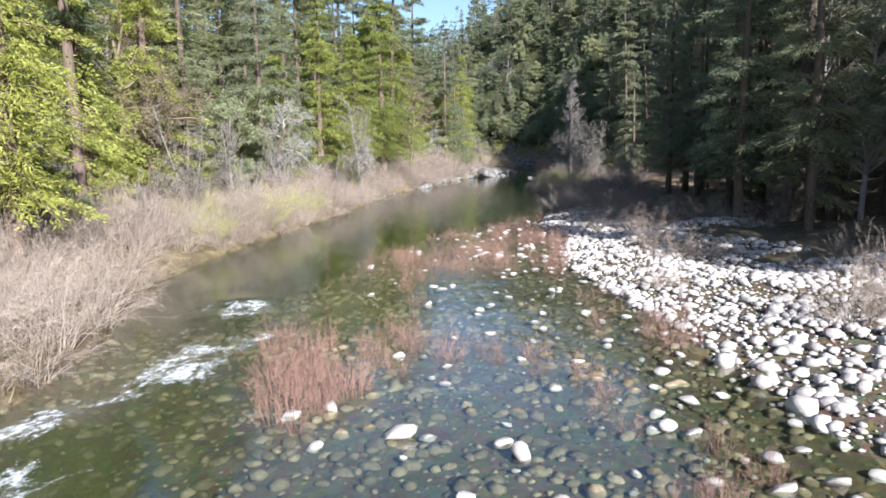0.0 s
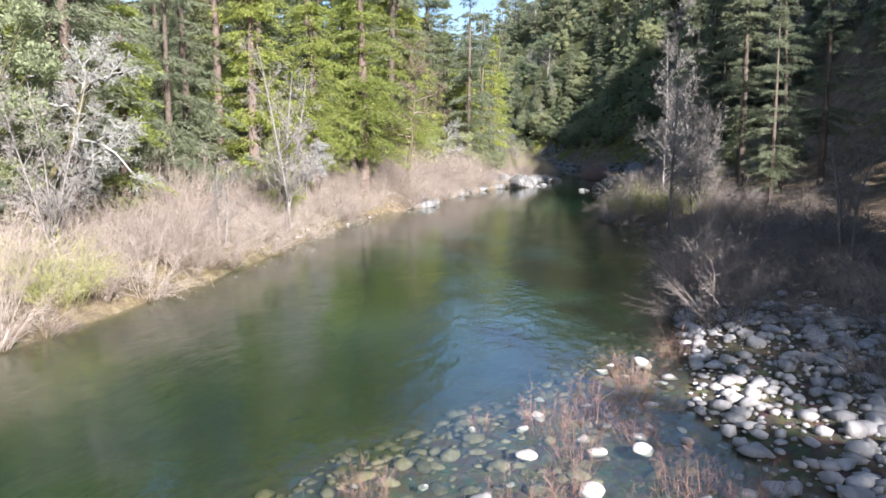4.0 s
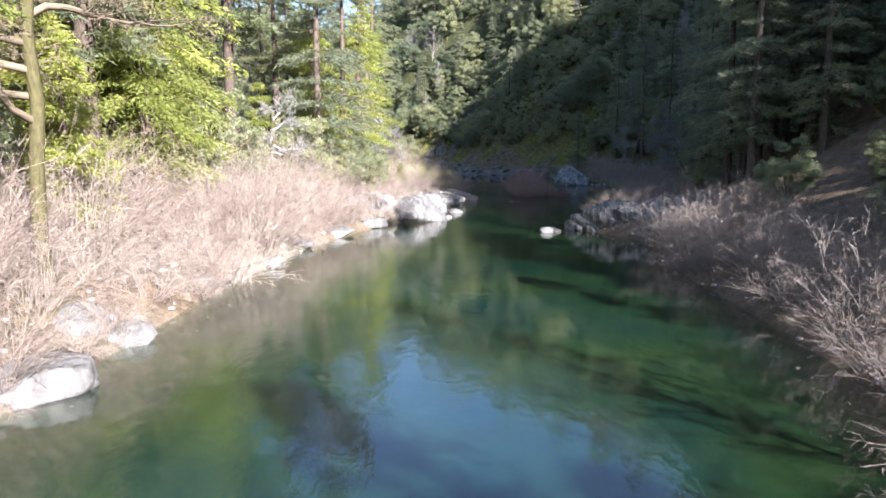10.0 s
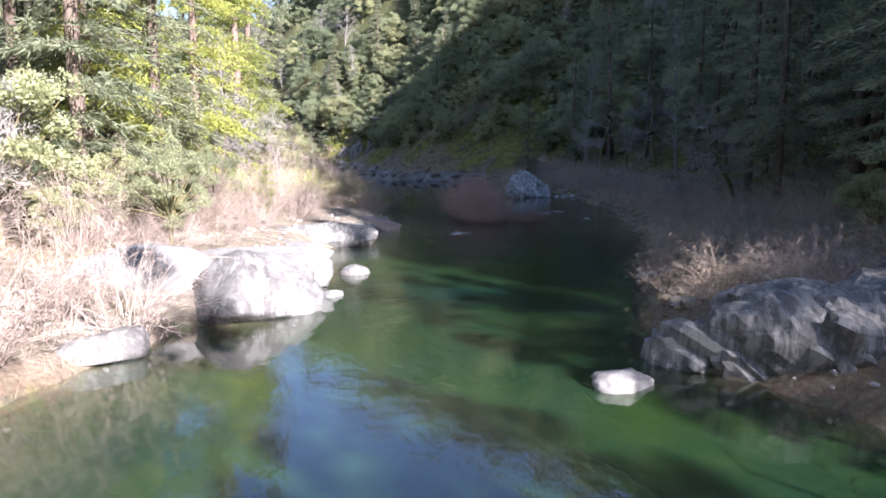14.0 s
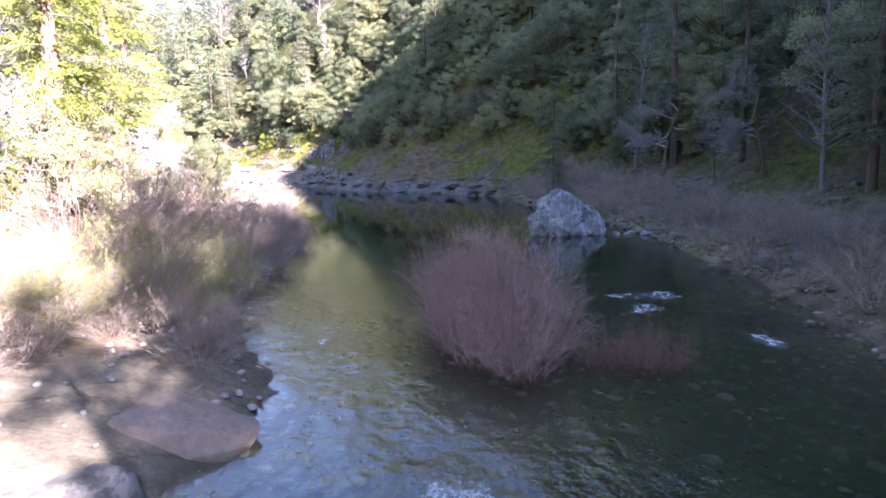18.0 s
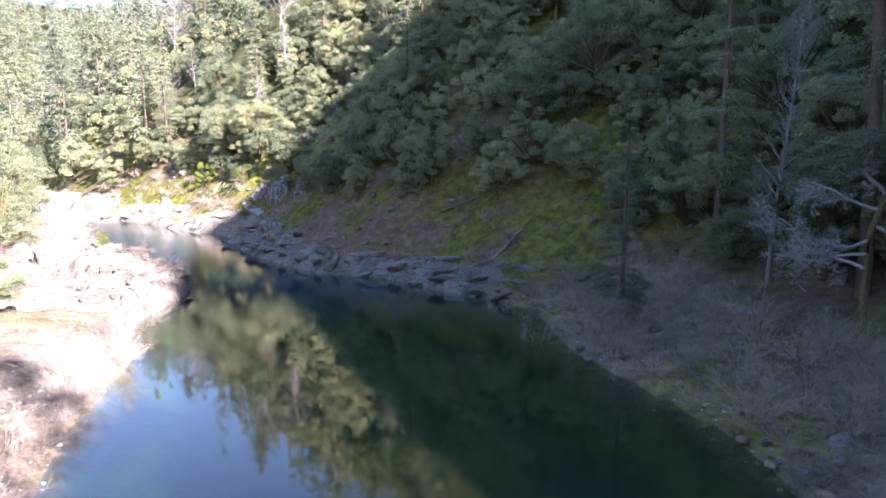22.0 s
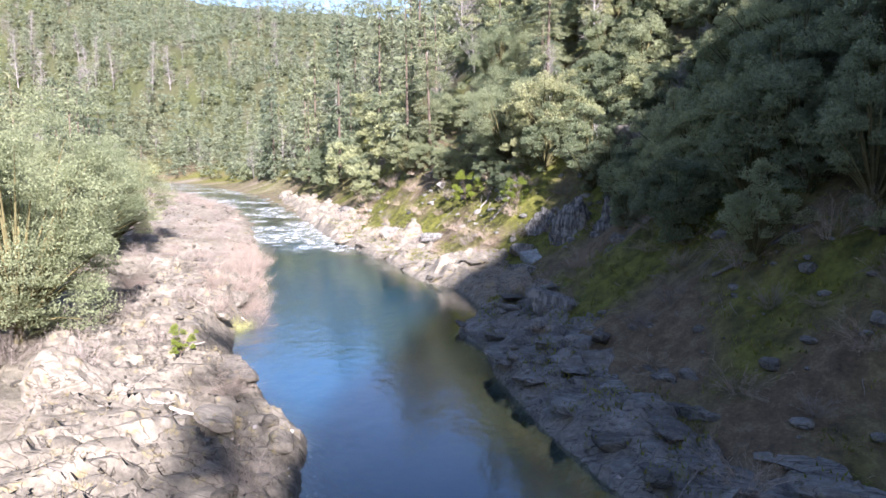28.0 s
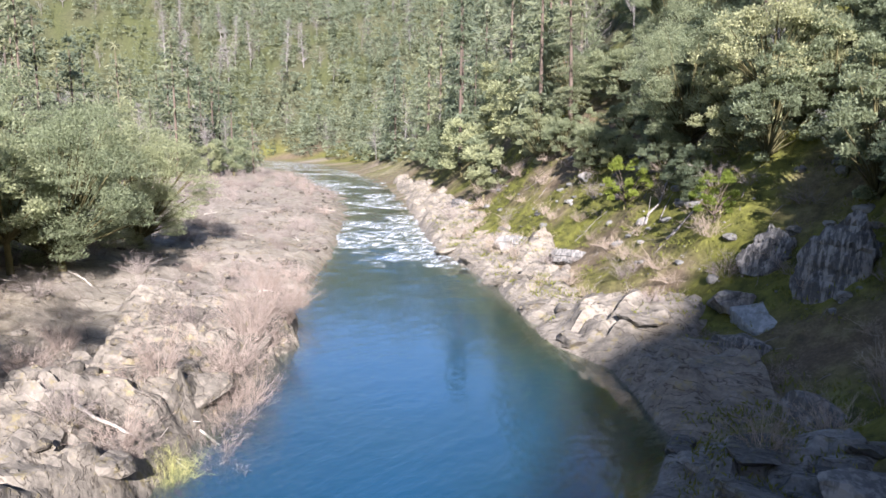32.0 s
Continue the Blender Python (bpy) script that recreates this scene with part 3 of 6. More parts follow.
# ---- water ----
def water_material():
    m, nt, b = material("river water", 0.05)
    out = nt.nodes["Material Output"]
    dep, foam = node(nt, "Attribute"), node(nt, "Attribute")
    dep.attribute_name, foam.attribute_name = "depth", "foam"
    w = coords(nt, (1.0, 0.55, 1.0))
    swell, chop, tiny = noise_of(nt, w, 0.55, 3, 0.5), noise_of(nt, w, 2.6, 4, 0.55), noise_of(nt, w, 9.0, 3, 0.6)
    calm = node(nt, "Attribute")
    calm.attribute_name = "chop"
    hgt = maths(nt, "ADD", maths(nt, "MULTIPLY", swell, 0.8), maths(nt, "ADD", maths(nt, "MULTIPLY", chop, 0.30), maths(nt, "MULTIPLY", tiny, 0.07)))
    bp = node(nt, "Bump", Distance=0.14)
    nt.links.new(hgt, bp.inputs["Height"])
    nt.links.new(calm.outputs["Fac"], bp.inputs["Strength"])
    clear = node(nt, "BsdfTransparent")
    clear.inputs[0].default_value = (0.86, 0.92, 0.84, 1)
    body = node(nt, "BsdfDiffuse")
    patch = noise_of(nt, coords(nt), 0.16, 5, 0.6)
    tone = node(nt, "MixRGB")
    nt.links.new(ramp(nt, patch, [(0.35, (0.004, 0.020, 0.013)), (0.68, (0.018, 0.039, 0.010))]), tone.inputs[1])
    # blue of deep water and of the reflected sky, painted into the body colour
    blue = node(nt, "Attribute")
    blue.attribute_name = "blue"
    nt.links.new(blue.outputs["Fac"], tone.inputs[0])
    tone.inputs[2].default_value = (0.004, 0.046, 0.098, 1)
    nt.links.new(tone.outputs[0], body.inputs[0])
    inner = node(nt, "MixShader")
    nt.links.new(dep.outputs["Fac"], inner.inputs[0])
    nt.links.new(clear.outputs[0], inner.inputs[1])
    nt.links.new(body.outputs[0], inner.inputs[2])
    gloss = node(nt, "BsdfGlossy", Roughness=0.03)
    nt.links.new(bp.outputs[0], gloss.inputs["Normal"])
    face = node(nt, "LayerWeight")
    nt.links.new(bp.outputs[0], face.inputs["Normal"])
    sheen = maths(nt, "ADD", 0.035, maths(nt, "MULTIPLY", 0.95, maths(nt, "POWER", face.outputs["Facing"], 3.3)))
    top = node(nt, "MixShader")
    nt.links.new(sheen, top.inputs[0])
    nt.links.new(inner.outputs[0], top.inputs[1])
    nt.links.new(gloss.outputs[0], top.inputs[2])
    froth = maths(nt, "ADD", maths(nt, "MULTIPLY", noise_of(nt, coords(nt, (1.2, 0.75, 1)), 4.5, 9, 0.8), 0.5), maths(nt, "MULTIPLY", noise_of(nt, coords(nt, (1.0, 0.6, 1)), 1.0, 6, 0.7), 0.5))
    froth = maths(nt, "ADD", maths(nt, "MULTIPLY", maths(nt, "SUBTRACT", froth, 0.5), 2.6), 0.5)
    white = node(nt, "BsdfDiffuse")
    white.inputs[0].default_value = (0.78, 0.82, 0.84, 1)
    fin = node(nt, "MixShader")
    nt.links.new(ramp(nt, maths(nt, "MULTIPLY", maths(nt, "ADD", froth, foam.outputs["Fac"]), 0.5), [(0.50, (0, 0, 0)), (0.59, (0.38, 0.38, 0.38)), (0.68, (0.97, 0.97, 0.97))]), fin.inputs[0])
    nt.links.new(top.outputs[0], fin.inputs[1])
    nt.links.new(white.outputs[0], fin.inputs[2])
    nt.links.new(fin.outputs[0], out.inputs[0])
    return m


wx, wy = axis(-420, -110, 24, 40, 0.8), axis(-60, -10, 400, 520, 0.8)
WX, WY = np.meshgrid(wx, wy, indexing="ij")
wz, wl, wr, wwet = land(WX.ravel(), WY.ravel())
px, py = WX.ravel(), WY.ravel()


def spot(x, y, rx, ry, turn=0.0):
    c, s = math.cos(turn), math.sin(turn)
    u, v = (px - x) * c + (py - y) * s, -(px - x) * s + (py - y) * c
    return np.exp(-((u / rx) ** 2 + (v / ry) ** 2))


rapids = (1.0 * spot(-2.3, 16.8, 1.3, 2.3, 0.35) + 1.0 * spot(-3.8, 24.1, 1.7, 1.6) + 0.55 * spot(-1.2, 20.4, 1.6, 2.2, 0.2) + 0.85 * spot(-3.2, 13.0, 0.9, 1.5) + 0.8 * spot(-1.6, 10.3, 1.0, 1.2) + 0.95 * spot(12.0, 183.8, 1.1, 0.9) + 0.9 * spot(10.1, 181.6, 1.2, 0.7) + 0.8 * spot(10.0, 184.1, 1.0, 0.6) + 0.9 * spot(-2.2, 178.4, 0.5, 1.5) + 0.7 * spot(12.5, 177, 1.0, 2.2)
    + 0.45 * spot(2, 165, 2.5, 5) + 0.7 * spot(1.5, 168, 0.8, 0.5) + 0.8 * np.clip((py - 300) / 16, 0, 1) * np.clip(0.72 + 0.75 * fuzz(px, py, 5, 3, 41), 0.3, 1))
foam = np.clip(rapids * 0.95, 0, np.where(py > 290, 0.56, 0.60))
chop = np.clip(0.17 + 0.13 * fuzz(px, py, 14, 3, 3) + 0.8 * rapids + 0.32 * inside(BANKS, px, py) + 0.85 * np.exp(-(((py - 170) / 17) ** 2)) + 0.26 * np.exp(-(((py - 66) / 26) ** 2)) - 0.07 * np.clip((py - 195) / 8, 0, 1) * np.clip((262 - py) / 10, 0, 1) + 0.22 * np.clip((py - 258) / 12, 0, 1), 0.025, 1.0)
depth = 0.96 * (1 - np.exp(-np.clip(-wz - 0.12, 0, 9) * np.where(py < 56, 1.3, 1.5)))
# where the body colour takes on the painted sky and deep-water blue
sky_blue_mix = np.clip(0.4 * np.clip((np.minimum(wl, wr) - 3) / 4, 0, 1) * np.clip((py - 52) / 10, 0, 1) * np.clip((152 - py) / 10, 0, 1) * np.clip(0.45 + 0.9 * fuzz(px, py, 11, 3, 33), 0, 1) + np.clip((py - 236) / 22, 0, 1) * (0.75 + 0.5 * fuzz(px, py, 16, 3, 31)) * np.clip(0.15 + wr / 8, 0, 1), 0, 1)
wnx, wny = len(wx), len(wy)
ii, jj = np.meshgrid(np.arange(wnx - 1), np.arange(wny - 1), indexing="ij")
wq = np.stack([ii * wny + jj, (ii + 1) * wny + jj, (ii + 1) * wny + jj + 1, ii * wny + jj + 1], -1).reshape(-1, 4)
near = (wwet | (np.minimum(wl, wr) < 4))[wq].any(1)
wave = 0.16 * rapids * fuzz(px, py, 1.6, 2, 9)
used = np.unique(wq[near])
slot = np.full(len(px), -1)
slot[used] = np.arange(len(used))
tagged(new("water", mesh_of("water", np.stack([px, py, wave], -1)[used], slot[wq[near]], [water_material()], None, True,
    {"depth": depth[used], "foam": foam[used], "chop": chop[used], "blue": sky_blue_mix[used]})),
    "clear green river water, glassy in the pools and white in the riffles", "river", kind="structure")


# ---- plants ----
def conifer(seed, height, radius, bare, whorls, per, sprays, droop, leaf, bark, thick, size=0.55, ragged=0.25):
    """Trunk and crown of a needle tree: limbs in whorls, each with sprays along it."""
    rng = rng_of(seed)
    k = 9
    zs = np.linspace(0, height, k)
    lean = rng.normal(size=2) * 0.012 * height
    bend = np.stack([lean[0] * (zs / height) ** 2, lean[1] * (zs / height) ** 2, zs - 0.35], -1)
    trunk, limbs, crown = Pile().add(*tube(bend, thick * (1 - zs / height) ** 0.75 + 0.02, 7)), Pile(), Pile()
    heights = bare + (height - bare) * np.sort(rng.uniform(0, 1, whorls) ** 1.08)
    cs, ds, ss = [], [], []
    for z in heights:
        up = (z - bare) / (height - bare)
        reach = radius * ((1 - up) ** 0.72) * (0.55 + 0.45 * min(1, up * 5)) + 0.25
        for _ in range(per):
            a = rng.uniform(0, 2 * np.pi)
            length = reach * rng.uniform(1 - ragged * 2, 1 + ragged)
            out = np.array([math.cos(a), math.sin(a), 0])
            cx = np.array([np.interp(z, zs, bend[:, 0]), np.interp(z, zs, bend[:, 1]), z])
            rise = rng.uniform(0.05, 0.35) * (up - 0.25)
            t = np.linspace(0, 1, 4)
            limb = cx + out * (t * length)[:, None] + np.array([0, 0, 1]) * (rise * length * t - droop * length * t**2)[:, None]
            if rng.random() < 0.4:
                limbs.add(*tube(limb, 0.012 + thick * 0.10 * (1 - t) * (1 - 0.7 * up), 3))
            n = max(3, int((2.6 if size > 0.95 else 7.5 if size > 0.45 else 4.4) * sprays * (0.35 + length / radius)))
            s = rng.uniform(0.18, 1.0, n) ** 0.75
            at = cx + out * (s * length)[:, None] + np.array([0, 0, 1]) * (rise * length * s - droop * length * s**2)[:, None]
            side = np.cross(out, [0, 0, 1])
            sway = rng.normal(size=(n, 1)) * 0.22 * length * (1.1 - s)[:, None]
            cs.append(at + side * sway + rng.normal(size=(n, 3)) * 0.08)
            ds.append(out * 0.8 + side * np.sign(sway) * 0.5 + np.array([0, 0, -droop - 0.1]) * np.ones((n, 1)))
            ss.append(np.full(n, size * (0.68 if 0.45 < size < 0.95 else 0.78 if size < 0.45 else 1.0)) * rng.uniform(0.5, 1.25, n))
    top = rng.normal(size=(14, 3)) * [0.18, 0.18, 0.6] + [bend[-1, 0], bend[-1, 1], height - 0.7]
    cs.append(top), ds.append(np.tile([0, 0, 0.8], (14, 1))), ss.append(np.full(14, size * 0.7))
    crown.add(*flakes(np.concatenate(cs), np.concatenate(ds), np.concatenate(ss), 0.082 if 0.45 < size < 0.95 else 0.16, 0.5, rng, True))
    return trunk, limbs, crown


def broadleaf(seed, height, radius, clumps, leaves, size, thick=0.28, low=0.25):
    """A round-headed evergreen: forked limbs and clumps of leaves with gaps."""
    rng = rng_of(seed)
    trunk, limbs, crown = Pile(), Pile(), Pile()
    fork = height * low
    base = np.array([[0, 0, -0.4], [0.06, 0.05, fork * 0.5], [0.1 * rng.normal(), 0.1 * rng.normal(), fork]])
    trunk.add(*tube(base, [thick, thick * 0.85, thick * 0.7], 7))
    mid = np.array([0, 0, height * (0.5 + low * 0.45)])
    half = np.array([radius, radius, height * (0.5 - low * 0.42)])
    for _ in range(clumps):
        u = rng.normal(size=3)
        u /= np.linalg.norm(u)
        c = mid + u * half * rng.uniform(0.45, 1.0) ** 0.6 * (1 + 0.22 * math.sin(5 * u[0] + seed) + 0.18 * math.sin(7 * u[1] - seed))
        c[2] = max(c[2], fork * 0.7)
        if rng.random() < 0.55:
            k = np.linspace(0, 1, 4)[:, None]
            limb = base[-1] * (1 - k) + c * k + np.array([0, 0, 1]) * (np.sin(k * np.pi) * 0.25)
            limbs.add(*tube(limb, thick * 0.42 * (1 - k[:, 0]) + 0.02, 4))
        r = radius * rng.uniform(0.13, 0.25)
        n = int((7 if leaves > 10 else 5) * leaves * rng.uniform(0.6, 1.4))
        p = rng.normal(size=(n, 3))
        p /= np.linalg.norm(p, axis=1)[:, None]
        p[:, 2] = np.where(p[:, 2] < -0.3, p[:, 2] * 0.4, p[:, 2])
        crown.add(*flakes(c + p * r * rng.uniform(0.45, 1.08, (n, 1)), p + [0, 0, 0.25], (0.41 if leaves > 10 else 0.5) * size * rng.uniform(0.6, 1.35, n), 0.36, 0.8, rng, True))
    return trunk, limbs, crown


def bare_tree(seed, height, spread, thick, depth=3, stems=1, fan=4, low=0.3, curve=0.25, first=5, twigs=7, reach=1.0, fine=3):
    """A leafless tree: stems that fork again and again, the last time into fine twigs."""
    rng = rng_of(seed)
    trunk, wood = Pile(), Pile()
    tips, ways, lengths = [], [], []

    def grow(p, d, length, r, level):
        k = 6 if level == 0 else 4 if level < 2 else 3
        pts, q, dd = [p], p.copy(), d.copy()
        for _ in range(k - 1):
            dd = dd + rng.normal(size=3) * curve * ((0.25 if stems > 1 else 0.12) if level == 0 else 0.5)
            dd[2] += 0.05
            dd /= np.linalg.norm(dd)
            q = q + dd * length / (k - 1)
            pts.append(q)
        pts = np.array(pts)
        (trunk if level == 0 else wood).add(*tube(pts, np.linspace(r, r * (0.25 if level == 0 else 0.35), k), 6 if level == 0 else 4 if level == 1 else 3))
        n = first + fan if level == 0 else fan + rng.integers(0, 3) if level < depth - 1 else twigs
        for _ in range(n):
            s = rng.uniform(low if level == 0 else 0.25, 1.0)
            i = min(int(s * (k - 1)), k - 2)
            at = pts[i] + (pts[i + 1] - pts[i]) * (s * (k - 1) - i)
            out = rng.normal(size=3)
            out -= out @ dd * dd
            out /= np.linalg.norm(out)
            go = dd * 0.55 + out * spread + np.array([0, 0, 0.15])
            go /= np.linalg.norm(go)
            far = length * rng.uniform(0.30, 0.55) * (reach * (1.2 - 0.8 * s) if level == 0 else 1)
            if level < depth - 1:
                grow(at, go, far, max(0.007, r * (1 - 0.7 * s) * 0.5), level + 1)
            else:
                tips.append(at), ways.append(go), lengths.append(far)

    for s in range(stems):
        d = np.array([rng.normal() * 0.16, rng.normal() * 0.16, 1.0]) if stems > 1 else np.array([rng.normal() * 0.025, rng.normal() * 0.025, 1.0])
        grow(np.array([rng.normal() * 0.2 * (stems > 1), rng.normal() * 0.2 * (stems > 1), -0.3]), d / np.linalg.norm(d), height * rng.uniform(0.8, 1.0) / 1.02, thick * rng.uniform(0.75, 1), 0)
    at, way, size = np.array(tips), np.array(ways), np.array(lengths)
    wood.add(*strip(at, way, size, 0.010, rng))
    if fine:
        wood.add(*strip(*side_twigs(at, way, size, fine, rng, 0.9), 0.0075, rng))
    return trunk, wood


def crooked_oak(seed, height, thick, limbs=5, lean=0.0):
    """A leafless oak: a short crooked trunk, long sinuous limbs in layers and dense lichened twigs."""
    rng = rng_of(seed)
    trunk, wood = Pile(), Pile()
    tips, ways, lengths = [], [], []

    def grow(p, d, length, r, level):
        k = 7 if level < 2 else 5
        pts, q, dd = [p], p.copy(), d.copy()
        for _ in range(k - 1):
            dd = dd + rng.normal(size=3) * ([0.2, 0.2, 0.1] if level == 0 else [0.32, 0.32, 0.26])
            dd[2] += 0.16 if level == 0 else 0.03
            dd /= np.linalg.norm(dd)
            q = q + dd * length / (k - 1)
            pts.append(q)
        pts = np.array(pts)
        (trunk if level == 0 else wood).add(*tube(pts, np.linspace(r, r * (0.55 if level == 0 else 0.3), k), 7 if level == 0 else 5 if level == 1 else 3))
        n = limbs + 2 if level == 0 else (7, 6, 9)[level - 1]
        for c in range(n):
            s = (0.45 + 0.55 * c / max(1, n - 1) if level == 0 else rng.uniform(0.25, 1.0)) * (k - 1)
            i = min(int(s), k - 2)
            at = pts[i] + (pts[i + 1] - pts[i]) * (s - i)
            way = pts[i + 1] - pts[i]
            way /= np.linalg.norm(way)
            out = rng.normal(size=3) * [1, 1, 0.45]
            out -= out @ way * way
            out /= np.linalg.norm(out)
            go = way * (0.35 if level == 0 else 0.6) + out * 0.9
            go /= np.linalg.norm(go)
            far = (height * rng.uniform(0.24, 0.38) * (1.25 - 0.5 * c / n)) if level == 0 else length * rng.uniform(0.3, 0.55)
            if level < 3:
                grow(at, go, far, max(0.008, r * (0.5 if level == 0 else 0.45)), level + 1)
            else:
                tips.append(at), ways.append(go), lengths.append(min(far, 0.9))

    grow(np.array([0, 0, -0.3]), np.array([lean, 0.2 * lean, 1.2]), height * 0.8, thick, 0)
    at, way, size = np.array(tips), np.array(ways), np.array(lengths) * 1.25
    wood.add(*strip(at, way, size, 0.013, rng))
    wood.add(*strip(*side_twigs(at, way, size, 5, rng, 1.0), 0.010, rng))
    return trunk, wood


def strip(centre, ahead, size, half, rng, sag=0.0):
    """Thin bent twigs of a fixed half width."""
    n = len(centre)
    s = np.cross(ahead, rng.normal(size=(n, 3)))
    s /= np.linalg.norm(s, axis=1)[:, None] + 1e-9
    size = np.asarray(size)[:, None]
    kink = rng.normal(size=(n, 3)) * 0.10 * size
    mid = centre + ahead * size * 0.5 + kink
    tip = centre + ahead * size + kink * 0.5 - np.array([0, 0, sag]) * size
    v = np.stack([centre - s * half, centre + s * half, mid + s * half * 0.8, mid - s * half * 0.8, tip], 1).reshape(-1, 3)
    k = np.arange(n)[:, None] * 5
    return v, np.concatenate([k + [0, 1, 2], k + [0, 2, 3], k + [3, 2, 4]])


def side_twigs(at, way, size, count, rng, lean=0.75, part_of=(0.25, 0.5)):
    """Starts, directions and lengths of side twigs along each given twig."""
    n = len(at)
    s = rng.uniform(0.15, 0.95, (n, count, 1))
    p = (at[:, None] + way[:, None] * size[:, None, None] * s).reshape(-1, 3)
    d = way[:, None] * 0.75 + rng.normal(size=(n, count, 3)) * lean * 0.6
    d = d.reshape(-1, 3)
    d /= np.linalg.norm(d, axis=1)[:, None] + 1e-9
    return p, d, (size[:, None] * rng.uniform(*part_of, (n, count))).ravel()


def shrub(seed, stems, height, spread, thick=0.011, twigs=6, arch=0.35, patch=0.5, fine=4, half=0.0045):
    """Many slender stems from one root, each with side branches and fine twigs, in a rounded head."""
    rng = rng_of(seed)
    wood = Pile()
    tips, ways, lengths = [], [], []
    for _ in range(stems):
        a = rng.uniform(0, 2 * np.pi)
        r0 = patch * math.sqrt(rng.uniform(0, 1))
        p = np.array([math.cos(a) * r0, math.sin(a) * r0, -0.1])
        out = rng.uniform(0.05, 1.0)
        lean = spread * out
        a += rng.normal() * 0.6
        d = np.array([math.cos(a) * lean, math.sin(a) * lean, 1.0])
        d /= np.linalg.norm(d)
        length = height * rng.uniform(0.45, 1.1) * (1.08 - 0.42 * out * out)
        t = np.linspace(0, 1, 5)[:, None]
        sway = np.cumsum(rng.normal(size=(5, 3)) * [0.05, 0.05, 0.02] * length, axis=0) * t
        pts = p + d * length * t + np.array([math.cos(a), math.sin(a), -0.55]) * (arch * lean * length * t**2) + sway
        pts[:, 2] = np.maximum(pts[:, 2], -0.1 + 0.12 * t[:, 0])
        wood.add(*tube(pts, thick * (1.1 - t[:, 0] * 0.85) * rng.uniform(0.6, 1.3), 3))
        for _ in range(twigs):
            s = rng.uniform(0.2, 0.97) * 4
            i = min(int(s), 3)
            tips.append(pts[i] + (pts[i + 1] - pts[i]) * (s - i))
            go = (pts[i + 1] - pts[i]) / np.linalg.norm(pts[i + 1] - pts[i]) * 0.8 + rng.normal(size=3) * [0.5, 0.5, 0.35]
            ways.append(go / np.linalg.norm(go)), lengths.append(length * rng.uniform(0.14, 0.36))
    at, way, size = np.array(tips), np.array(ways), np.array(lengths)
    twig = Pile().add(*strip(at, way, size, half, rng, 0.05))
    if fine:
        twig.add(*strip(*side_twigs(at, way, size, fine, rng), half * 0.75, rng, 0.05))
    return wood, twig


class Kind:
    """A kind of plant: a few grown forms, each planted once and then copied."""

    def __init__(self, name, label, category, forms, leafy=True, group=""):
        self.name, self.label, self.category, self.group = name, label, category, group or "plants of one kind"
        self.forms, self.first = forms, [None] * len(forms)

    def plant(self, x, y, scale=1.0, turn=0.0, form=None, z=None, squash=1.0, label=""):
        i = (form if form is not None else int(abs(x * 7.3 + y * 3.1) * 10)) % len(self.forms)
        m = pose(x, y, ground(x, y) - 0.05 if z is None else z, 0, 0, turn) @ Matrix.Diagonal((scale, scale, scale * squash, 1))
        if self.first[i] is None:
            parts = self.forms[i]()
            if len(parts) == 1:
                (name, me), = parts.items()
                ob = new(self.name, me)
            else:
                ob = new(self.name)
                for name, me in parts.items():
                    p = part(name, me, ob)
                    if name != "trunk":
                        tagged(p, kind="stuff")
            tagged(ob, self.label, self.category, self.group)
            ob.matrix_basis = m
            self.first[i] = ob
        else:
            src = self.first[i]
            keep = src.matrix_basis.copy()
            ob = copy_thing(src, Matrix.Identity(4))
            ob.matrix_basis = m
        if label:
            ob["label"] = label
        return ob


def tree_form(build, bark, leaf):
    def make():
        trunk, limbs, crown = build()
        return {"trunk": trunk.mesh("trunk", [bark], True), "branchwork": limbs.mesh("branchwork", [bark], True), "crown": crown.mesh("crown", [leaf])}
    return make


def wood_form(build, name, mat, smooth=True):
    def make():
        stems, twigs = build()
        stems.add(np.concatenate(twigs.v), np.concatenate(twigs.f))
        return {name: stems.mesh(name, [mat], False)}
    return make


def bare_form(build, bark, twig=None):
    def make():
        trunk, wood = build()
        return {"trunk": trunk.mesh("trunk", [bark], True), "branchwork": wood.mesh("branchwork", [twig or bark], True)}
    return make


fir = Kind("fir_tree", "tall dark green fir with drooping limbs on the wooded bank", "tree", [
    tree_form(lambda: conifer(11, 27, 4.2, 3.0, 46, 5, 11, 0.22, FIR, BARK, 0.34, 0.68), BARK, FIR),
    tree_form(lambda: conifer(12, 24, 3.6, 2.0, 42, 5, 11, 0.28, FIR, BARK, 0.30, 0.62), BARK, FIR),
    tree_form(lambda: conifer(13, 30, 4.0, 6.0, 46, 5, 11, 0.18, FIR, BARK, 0.38, 0.7), BARK, FIR)], group="firs in the valley")
cedar = Kind("incense_cedar", "incense cedar with dense bright yellow-green sprays near the water", "tree", [
    tree_form(lambda: conifer(21, 21, 3.7, 2.4, 70, 6, 17, 0.30, CEDAR, RED_BARK, 0.42, 0.34, 0.38), RED_BARK, CEDAR),
    tree_form(lambda: conifer(22, 16, 3.0, 0.8, 58, 6, 16, 0.34, CEDAR, RED_BARK, 0.32, 0.34, 0.38), RED_BARK, CEDAR),
    tree_form(lambda: conifer(23, 8, 1.7, 0.3, 44, 6, 15, 0.20, CEDAR, RED_BARK, 0.14, 0.24, 0.3), RED_BARK, CEDAR)], group="cedars in the valley")
fine_cedar = Kind("incense_cedar", "incense cedar with dense bright yellow-green sprays near the water", "tree", [
    tree_form(lambda: conifer(24, 21, 3.8, 2.6, 74, 6, 24, 0.32, CEDAR, RED_BARK, 0.42, 0.28, 0.4), RED_BARK, CEDAR)], group="cedars in the valley")
